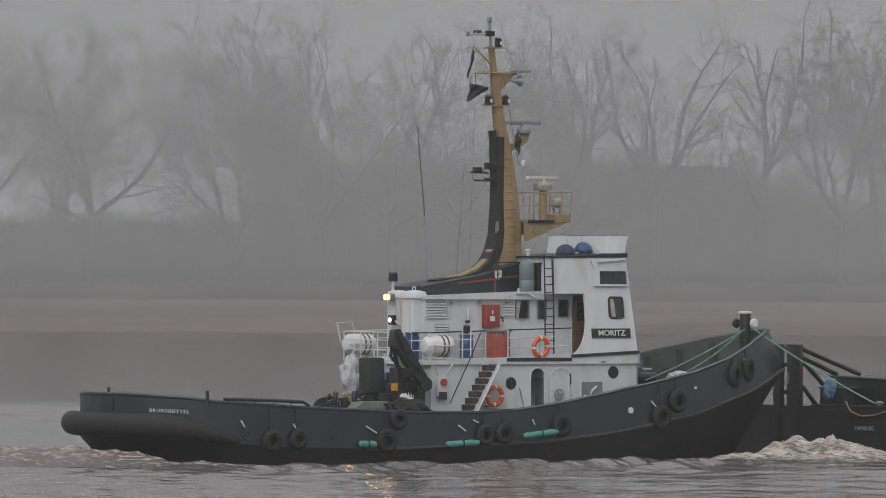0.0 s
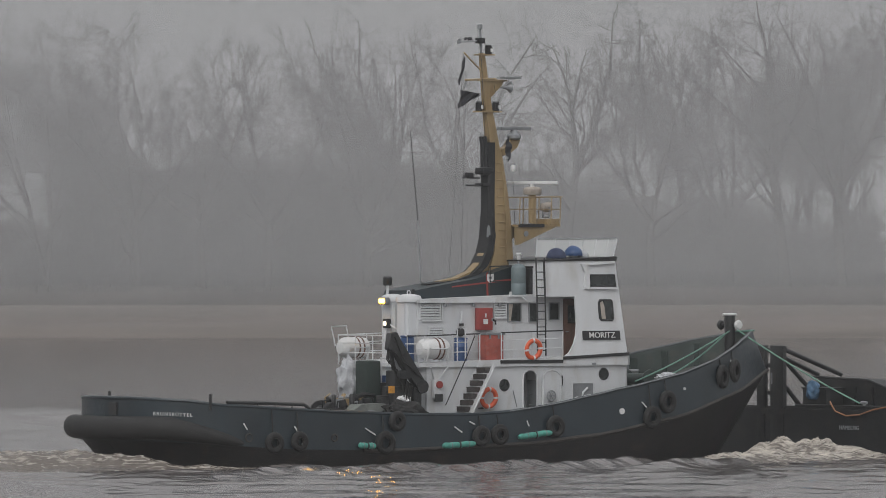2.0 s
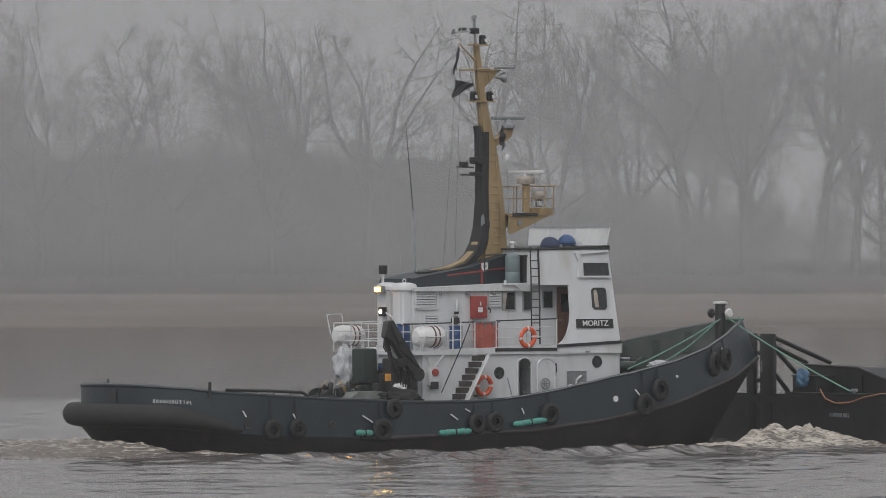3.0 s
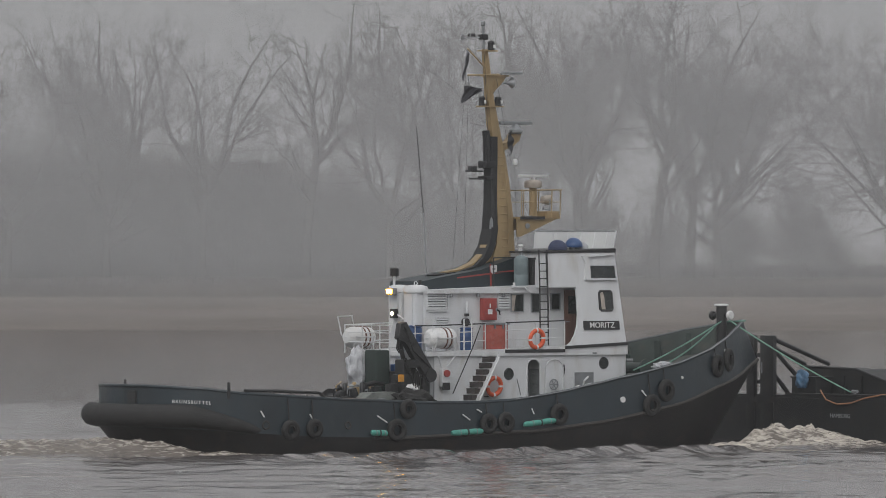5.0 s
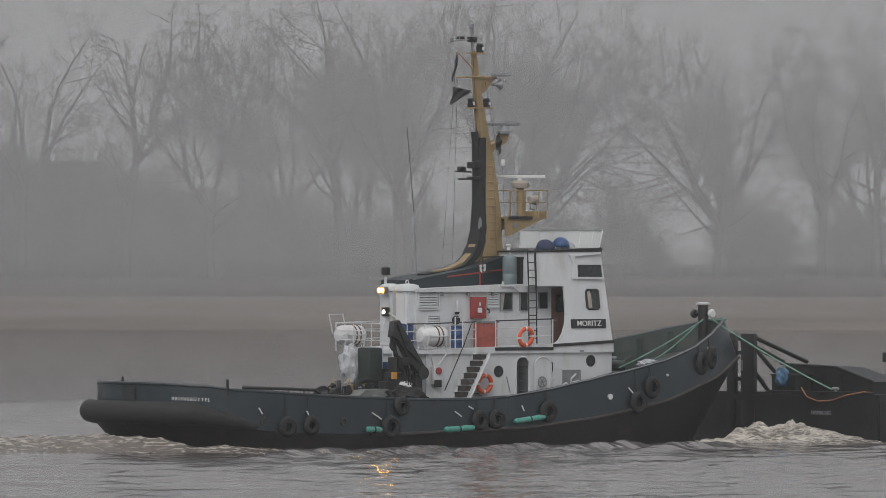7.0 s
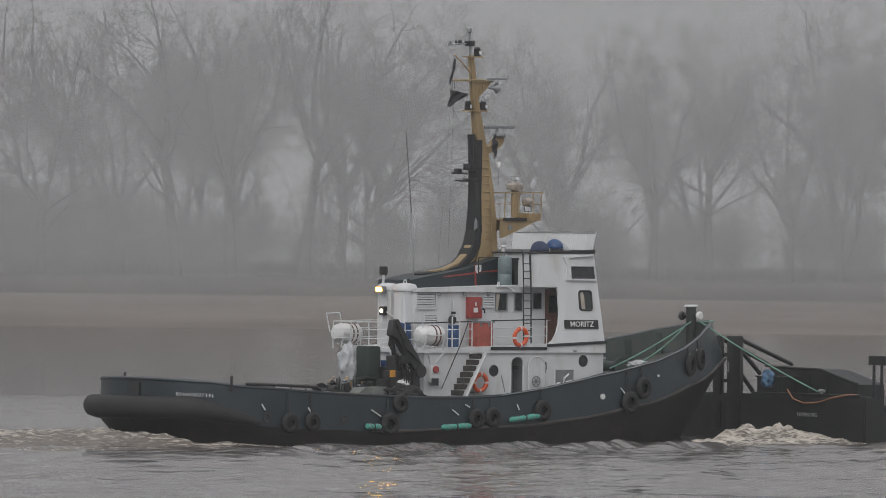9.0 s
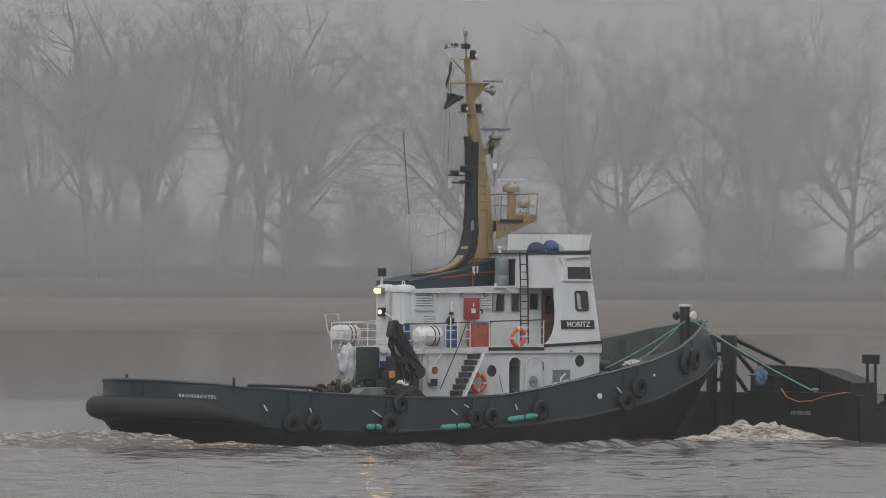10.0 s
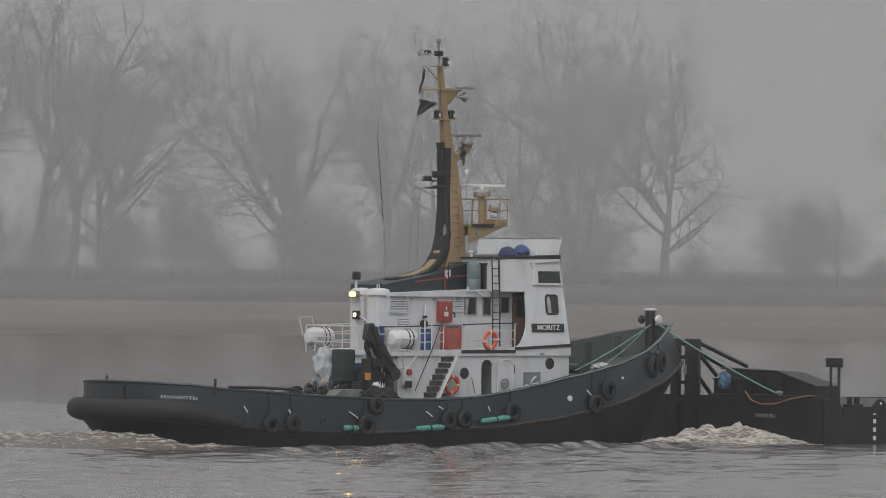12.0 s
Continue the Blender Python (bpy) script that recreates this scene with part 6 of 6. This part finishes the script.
def fore_deck():
    ob = thing("bow_bitt", "dark bow bitt with a white cap and a white end disc", "bitt")
    part("post", tube(bmnew(), [(14.3, 0, 3.5), (14.3, 0, 5.15)], 0.2, 14), BLACK, ob)
    part("cap", lathe(bmnew(), [(0.27, 0.0), (0.28, 0.05), (0.2, 0.08)], (14.3, 0, 5.13), "Z", 16), LETTER, ob)
    part("cross_arm", tube(bmnew(), [(14.2, 0.34, 4.78), (14.4, -0.34, 4.78)], 0.09, 10), BLACK, ob)
    for sg, x, mat in ((-1, 14.43, LETTER), (1, 14.17, BLACK)):
        part("fog_disc", lathe(bmnew(), [(0.13, -0.07), (0.18, 0.0), (0.15, 0.07)], (x, sg * 0.36, 4.78), "Y", 18), mat, ob)
    ob = thing("windlass", "grey anchor windlass on the fore deck", "windlass")
    part("bed", box(bmnew(), 9.6, 10.6, -0.9, 0.9, 2.3, 2.6, 0.03), GREEN_IN, ob)
    part("drum", lathe(bmnew(), [(0.35, -0.8), (0.35, -0.72), (0.2, -0.7), (0.2, 0.7), (0.35, 0.72), (0.35, 0.8)], (10.1, 0, 2.85), "Y", 18), GREEN_IN, ob)
    part("post", tube(bmnew(), [(10.7, 1.6, 2.4), (10.7, 1.6, 3.45)], 0.16, 12), GREY, ob)
    part("crosshead", tube(bmnew(), [(10.3, 1.9, 3.1), (11.1, 1.3, 3.1)], 0.07, 8), GREY, ob)
    # frames inside the far bulwark
    for k in range(7):
        x = 8.0 + 0.95 * k
        y = half_beam(x) - 0.12
        part("bulwark_stay", slab(bmnew(), [(x - 0.02, sheer(x) - 0.9), (x + 0.03, sheer(x) - 0.9), (x + 0.03, sheer(x) - 0.1), (x - 0.02, sheer(x) - 0.1)], y - 0.35, y), GREEN_IN, tugboat, smooth=False)
    lump("folded_sheet", "pale folded sheet on the fore deck", "sheet", 10.0, -1.9, 2.95, 0.4, 0.35, 0.14, TARP, 0.4, 12, "fold")


fore_deck()


def sag_line(a, b, sag, r, n=14):
    a, b = Vector(a), Vector(b)
    return tube(bmnew(), [a.lerp(b, k / n) - Vector((0, 0, sag * 4 * (k / n) * (1 - k / n))) for k in range(n + 1)], r, 7)


def mooring_lines():
    for a, b, sag in (((14.3, -0.1, 4.6), (8.4, -2.1, 2.80), 0.10), ((14.3, 0.1, 4.55), (8.25, -2.4, 2.62), 0.34), ((14.35, -0.4, 4.6), (16.35, -5.1, 1.95), 0.10), ((14.4, 0.4, 4.55), (14.9, -0.7, 4.58), 0.02)):
        ob = thing("mooring_line", "faded green mooring line drawn tight from the bow", "rope", "mooring lines")
        part("rope", sag_line(a, b, sag, 0.03), GREENROPE, ob)


mooring_lines()


# ---- the barge ahead of the tug ----
def build_barge():
    ob = thing("barge", "black steel barge pushed by the tug", "barge")
    x0, x1, y0, y1 = 16.2, 62.0, -7.96, 7.9
    bm = bmnew()
    slab(bm, [(x0, -1.2), (x1, -1.2), (x1, 1.42), (17.15, 1.42), (17.0, 1.80), (x0, 1.80)], y0, y1)
    bmesh.ops.bevel(bm, geom=bm.edges[:], offset=0.05, segments=2, affect="EDGES")
    hull = part("hull", bm, BARGE, ob)
    part("rubbing_bar", box(bmnew(), x0 - 0.06, x0, y0 + 0.1, y1 - 0.1, 1.50, 1.70), BARGE, hull)
    part("stern_rail", box(bmnew(), x0 + 0.02, x0 + 0.14, -7.6, -1.4, 1.80, 1.88, 0.02), BARGE, hull)
    part("side_bar", box(bmnew(), 17.2, x1, y0 - 0.05, y0, 1.2, 1.36), BARGE, hull)
    text_mesh("home_port", "HAMBURG", 0.16, pose(x0 - 0.075, -4.74, 1.06, 90, 0, -90), GREY, hull, 1.1)
    for k in range(4):
        part("draught_mark", box(bmnew(), 18.9, 19.05, y0 - 0.012, y0 - 0.002, 0.15 + 0.33 * k, 0.32 + 0.33 * k), LETTER, hull)
    # push knees
    for ya, yb in ((0.33, 0.80), (-0.80, -0.02)):
        part("push_post", box(bmnew(), x0 - 0.05, x0 + 0.12, ya, yb, 0.4, 4.02, 0.03), BARGE, ob)
    part("post_tie", box(bmnew(), x0 + 0.1, x0 + 0.3, -0.1, 0.4, 3.2, 3.35), BARGE, ob)
    part("post_tie", box(bmnew(), x0 + 0.1, x0 + 0.3, -0.1, 0.4, 2.2, 2.35), BARGE, ob)
    part("pale_mark", box(bmnew(), x0 - 0.062, x0 - 0.052, -0.16, -0.08, 2.6, 3.0), GREY, ob)
    for a, b in (((16.5, -0.5, 3.85), (19.1, -0.5, 2.92)), ((16.5, -0.45, 3.45), (17.5, -0.45, 2.55)), ((16.5, -0.5, 2.5), (17.2, -0.5, 1.75)), ((16.5, 0.55, 3.85), (19.1, 0.9, 2.9))):
        part("brace", tube(bmnew(), [a, b], 0.085, 8), BARGE, ob)
    return ob


build_barge()


def barge_things():
    ob = thing("steel_bin", "black open steel bin on the barge deck", "bin")
    bm = bmnew()
    ya, yb, yc = -0.15, -3.1, -5.2
    prof = [(ya, 1.42), (yc, 1.42), (yc, 2.22), (yb, 2.74), (ya, 2.82)]
    a = [bm.verts.new((18.3, y, z)) for y, z in prof]
    b = [bm.verts.new((19.7, y, z)) for y, z in prof]
    bm.faces.new(a)
    bm.faces.new(b[::-1])
    for k in range(5):
        bm.faces.new((a[k], b[k], b[(k + 1) % 5], a[(k + 1) % 5]))
    body = part("body", bm, BARGE, ob, smooth=False)
    for y in (-0.4, -1.4, -2.4, -3.4):
        part("rib", box(bmnew(), 18.22, 18.3, y - 0.05, y + 0.05, 1.45, 2.5), BARGE, body)
    part("rim", tube(bmnew(), [(18.3, 0.15, 2.84), (18.3, -3.1, 2.76), (18.3, -5.2, 2.24)], 0.05, 6), BARGE, ob)
    ob = thing("steel_locker", "low black locker on the barge deck", "locker")
    part("body", box(bmnew(), 17.3, 18.1, -1.9, -0.5, 1.42, 2.42, 0.03), BARGE, ob)
    part("lid", box(bmnew(), 17.25, 18.15, -1.95, -0.45, 2.42, 2.47), BARGE, ob)
    lump("blue_tarpaulin", "bundle under faded blue tarpaulin on the barge", "tarpaulin", 17.2, -1.25, 2.35, 0.22, 0.28, 0.35, material("faded_blue_tarpaulin", (0.06, 0.13, 0.22), 0.6, vary=0.3, scale=5, fine=25, bump=0.6, depth=0.04), 0.35, 21, "cover")
    ob = thing("hanging_hose", "orange hose hanging over the barge's stern", "hose")
    pts = [(16.3, -3.4, 2.0), (16.2, -3.6, 1.9), (16.1, -3.95, 1.66), (16.08, -4.6, 1.5), (16.08, -5.4, 1.55), (16.1, -6.2, 1.75), (16.25, -7.0, 1.88), (16.4, -7.4, 1.86)]
    part("hose", tube(bmnew(), pts, 0.027, 7), ORANGEROPE, ob)
    ob = thing("signal_board", "black signal board on two posts", "sign")
    part("board", box(bmnew(), 17.4, 17.46, -7.75, -6.8, 3.0, 3.36, 0.01), BARGE, ob)
    for y in (-7.5, -7.05):
        part("post", tube(bmnew(), [(17.46, y, 1.4), (17.46, y, 3.1)], 0.06, 8), BARGE, ob)
    ob = thing("bollard", "black double bollard on the barge deck", "bollard")
    part("base", box(bmnew(), 17.9, 18.6, -7.7, -7.3, 1.42, 1.55), BARGE, ob)
    for x in (18.05, 18.45):
        part("horn", tube(bmnew(), [(x, -7.5, 1.5), (x, -7.5, 1.85)], 0.11, 10), BARGE, ob)
    ob = thing("deck_horn", "black deck bracket with a white mark", "bracket")
    part("plate", slab(bmnew(), [(19.2, 1.42), (20.1, 1.42), (19.75, 1.75), (19.55, 1.75)], -7.6, -7.5), BARGE, ob, smooth=False)
    part("mark", lathe(bmnew(), [(0.05, -0.02), (0.05, 0.02)], (19.65, -7.61, 1.58), "Y", 10), LETTER, ob)
    ob = thing("steel_cleat", "black mooring cleat at the barge's edge", "cleat")
    part("cleat", tube(bmnew(), [(16.5, -5.3, 1.98), (16.5, -5.0, 1.98)], 0.06, 8), GREY, ob)
    part("foot", tube(bmnew(), [(16.5, -5.15, 1.8), (16.5, -5.15, 1.98)], 0.05, 8), GREY, ob)


barge_things()


# ---- foam and waves that travel with the tow ----
def foam_material():
    m = bpy.data.materials.new("churned_foam")
    m.use_nodes = True
    n, l = m.node_tree.nodes, m.node_tree.links
    b = n["Principled BSDF"]
    co, mp = n.new("ShaderNodeTexCoord"), n.new("ShaderNodeMapping")
    turn = n.new("ShaderNodeMapping")
    turn.inputs["Rotation"].default_value = (0, 0, radians(HEADING))
    mp.inputs["Scale"].default_value = (0.55, 1.7, 1.5)
    l.new(co.outputs["Object"], turn.inputs["Vector"])
    tex, fine = n.new("ShaderNodeTexNoise"), n.new("ShaderNodeTexNoise")
    tex.inputs["Scale"].default_value, tex.inputs["Detail"].default_value, tex.inputs["Distortion"].default_value = 3.6, 12, 0.9
    fine.inputs["Scale"].default_value, fine.inputs["Detail"].default_value = 9, 8
    l.new(turn.outputs["Vector"], mp.inputs["Vector"])
    l.new(mp.outputs["Vector"], tex.inputs["Vector"])
    l.new(mp.outputs["Vector"], fine.inputs["Vector"])
    att = n.new("ShaderNodeAttribute")
    att.attribute_name = "froth"
    add = n.new("ShaderNodeMath")
    add.operation = "ADD"
    l.new(tex.outputs["Fac"], add.inputs[0])
    l.new(att.outputs["Fac"], add.inputs[1])
    rng = n.new("ShaderNodeMapRange")
    rng.inputs["From Min"].default_value, rng.inputs["From Max"].default_value = 0.50, 0.80
    l.new(add.outputs[0], rng.inputs["Value"])
    mix = n.new("ShaderNodeMix")
    mix.data_type = "RGBA"
    mix.inputs["A"].default_value = (0.135, 0.117, 0.103, 1)
    mix.inputs["B"].default_value = (0.58, 0.53, 0.465, 1)
    l.new(rng.outputs["Result"], mix.inputs["Factor"])
    l.new(mix.outputs["Result"], b.inputs["Base Color"])
    rr = n.new("ShaderNodeMapRange")
    rr.inputs["To Min"].default_value, rr.inputs["To Max"].default_value = 0.12, 0.8
    l.new(rng.outputs["Result"], rr.inputs["Value"])
    l.new(rr.outputs["Result"], b.inputs["Roughness"])
    b.inputs["IOR"].default_value = 1.33
    bp = n.new("ShaderNodeBump")
    bp.inputs["Strength"].default_value, bp.inputs["Distance"].default_value = 0.8, 0.08
    l.new(fine.outputs["Fac"], bp.inputs["Height"])
    l.new(bp.outputs["Normal"], b.inputs["Normal"])
    return m


FOAM = foam_material()


def near_line(x, y, line):
    """Distance to a line of (x, y, height, width), with its height and width there."""
    best = (9e9, 0, 1)
    for (xa, ya, ha, wa), (xb, yb, hb, wb) in zip(line, line[1:]):
        dx, dy = xb - xa, yb - ya
        k = min(1, max(0, ((x - xa) * dx + (y - ya) * dy) / (dx * dx + dy * dy)))
        d = math.hypot(x - xa - k * dx, y - ya - k * dy)
        if d < best[0]:
            best = (d, ha + (hb - ha) * k, wa + (wb - wa) * k)
    return best


def swell(name, label, category, group, lines, area, step, seed, churn, froth, mat, bob):
    """A rigid sheet of raised water over an area, highest along some crest lines and sunk below the river at its edges."""
    x0, x1, y0, y1 = area
    nx, ny = max(2, int((x1 - x0) / step)), max(2, int((y1 - y0) / step))
    verts, faces, white = [], [], []
    for j in range(ny + 1):
        for i in range(nx + 1):
            x, y = x0 + (x1 - x0) * i / nx, y0 + (y1 - y0) * j / ny
            h, f = 0.0, 0.0
            for line in lines:
                d, hh, w = near_line(x, y, line)
                e = math.exp(-(d / w) ** 2)
                h = max(h, hh * e)
                f = max(f, e * min(1, hh / 0.2))
            rough = noise.fractal((x * 1.7, y * 2.0, seed), 0.9, 2.0, 5) * churn
            rough += 0.12 * churn * noise.noise((x * 6, y * 6, seed))
            edge = min(1.0, 4 * i / nx, 3 * (nx - i) / nx, 3 * j / ny, 3 * (ny - j) / ny)
            z = h * (1 + 0.55 * rough) + 0.05 * rough * f - 0.16 * (1 - f) * (1 if churn else 0) - 0.3 * (1 - edge) ** 2
            if not churn:
                z = h * edge - 0.25 * (1 - edge) ** 2 + edge * (0.07 * noise.noise((x * 0.5, y * 1.1, seed)) + 0.035 * noise.noise((x * 1.4, y * 2.0, seed)))
            verts.append((x, y, z))
            white.append(froth * f - 0.12 * (1 - f))
    for j in range(ny):
        for i in range(nx):
            a = j * (nx + 1) + i
            faces.append((a, a + 1, a + nx + 2, a + nx + 1))
    me = bpy.data.meshes.new(name)
    me.from_pydata(verts, [], faces)
    me.materials.append(mat)
    me.shade_smooth()
    at = me.attributes.new("froth", "FLOAT", "POINT")
    at.data.foreach_set("value", white)
    ob = tagged(new(name, me), label, category, group)
    RIDERS.append((ob, bob))
    return ob


BOW_CREST = [(4.5, -4.7, 0.05, 0.3), (8.0, -4.55, 0.08, 0.4), (10.0, -4.2, 0.12, 0.5), (11.8, -4.2, 0.28, 0.8), (12.8, -4.4, 0.66, 0.8), (13.6, -4.7, 0.55, 0.9), (14.4, -5.1, 0.66, 0.9), (15.1, -5.9, 0.42, 0.85), (15.6, -7.0, 0.22, 0.7), (15.9, -8.1, 0.04, 0.5)]
BOW_FOOT = [(7.0, -5.8, 0.14, 0.8), (10.5, -6.2, 0.24, 1.0), (13.0, -6.8, 0.26, 1.1), (15.0, -7.9, 0.14, 1.0), (17.0, -8.8, 0.03, 0.6)]
bows = [(3.5, 10.5, -6.2, -3.6), (8.0, 13.2, -8.6, -3.2), (11.8, 15.0, -9.2, -2.6), (13.2, 16.1, -9.6, -1.6), (14.2, 16.15, -10.4, -3.6), (12.6, 19.5, -10.2, -6.4)]
for k, area in enumerate(bows):
    swell("bow_wave", "churned brown-white foam between tug and barge", "foam", "bow foam", [BOW_CREST, BOW_FOOT], area, 0.06, 10 + k, 0.6, 0.17, FOAM, (0.06, 1.3 + 0.37 * k, 0.7 * k))

STERN_CREST = [(-6.5, -4.75, 0.04, 0.35), (-9.0, -4.8, 0.09, 0.5), (-11.5, -4.6, 0.17, 0.7), (-13.2, -3.0, 0.40, 0.9), (-15.0, -1.0, 0.60, 1.4), (-19.0, 1.0, 0.50, 1.7), (-26.0, 3.0, 0.35, 1.8)]
STERN_SIDE = [(-9.0, -5.9, 0.06, 0.5), (-12.0, -6.0, 0.09, 0.6), (-16.0, -5.4, 0.12, 0.8), (-22.0, -5.5, 0.14, 0.9), (-28, -6.0, 0.10, 0.9)]
STERN_MID = [(-13.8, 2.5, 0.45, 1.0), (-17.0, 4.0, 0.45, 1.2), (-24.0, 7.0, 0.3, 1.4)]
sterns = [(-13.6, -6.6, -6.6, -3.6), (-17.0, -12.2, -6.8, 0.0), (-17.5, -12.9, -3.0, 5.5), (-23.0, -15.5, -7.4, 0.8), (-23.5, -15.8, -1.5, 8.5), (-31.0, -21.5, -8.0, 8.5)]
for k, area in enumerate(sterns):
    swell("stern_wash", "churned foam of the propeller wash astern", "foam", "stern wash", [STERN_CREST, STERN_SIDE, STERN_MID], area, 0.08, 30 + k, 0.30, 0.055, FOAM, (0.05, 1.1 + 0.31 * k, 1.1 * k))

SIDE_FOAM = [(-9.5, -4.62, 0.10, 0.22), (-4.0, -4.60, 0.05, 0.2), (2.0, -4.55, 0.05, 0.2), (8.0, -4.2, 0.06, 0.25), (11.0, -3.9, 0.15, 0.4)]
swell("side_foam", "thin line of foam along the waterline", "foam", "", [SIDE_FOAM], (-10.0, 11.5, -5.3, -3.6), 0.07, 50, 1.0, 0.32, FOAM, (0.015, 1.7, 0.0))


def crest_train():
    """Smooth bow waves that spread out beside the hull."""
    lines = []
    for k in range(5):
        x = 12.5 - 4.6 * k
        lines.append([(x - 1.5, -6.8, 0.08, 0.4), (x - 4.5, -9.0, 0.36 - 0.03 * k, 0.4), (x - 10.0, -12.5, 0.34 - 0.03 * k, 0.55), (x - 15.5, -16.5, 0.15, 1.0)])
    swell("bow_swell", "smooth diverging waves beside the tug", "wave", "", lines, (-24, 15, -18.5, -5.0), 0.2, 60, 0.0, 0.0, WATER, (0.0, 1.0, 0.0))


crest_train()


def flatten():
    """No piece lies deeper than thing, part and sub-part."""
    for ob in list(bpy.data.objects):
        while ob.parent and ob.parent.parent and ob.parent.parent.parent:
            ob.parent = ob.parent.parent


flatten()


def motions():
    """All that moves: the tow and what rides on it, the turning radar, the bobbing foam and the drifting river surface."""
    for ob, bob in RIDERS:
        if bob and bob[0]:
            amp, rate, phase = bob
            rows = [(0.5 * k, course(0.5 * k, pose(0.6 * amp * math.sin(2.1 * k * rate + phase), 0, amp * math.sin(1.9 * k * rate * 0.5 + phase)))) for k in range(25)]
        else:
            rows = [(t, course(t)) for t in (0, 3, 6, 9, 12)]
        walk(ob, rows)
    walk(scanner, [(0.5 * k, pose(5.35, 0, 9.9, 0, 0, 20 + 72 * k)) for k in range(25)])
    walk(river, [(t, pose(-0.5 * t, -0.15 * t, 0)) for t in (0, 3, 6, 9, 12)])


motions()
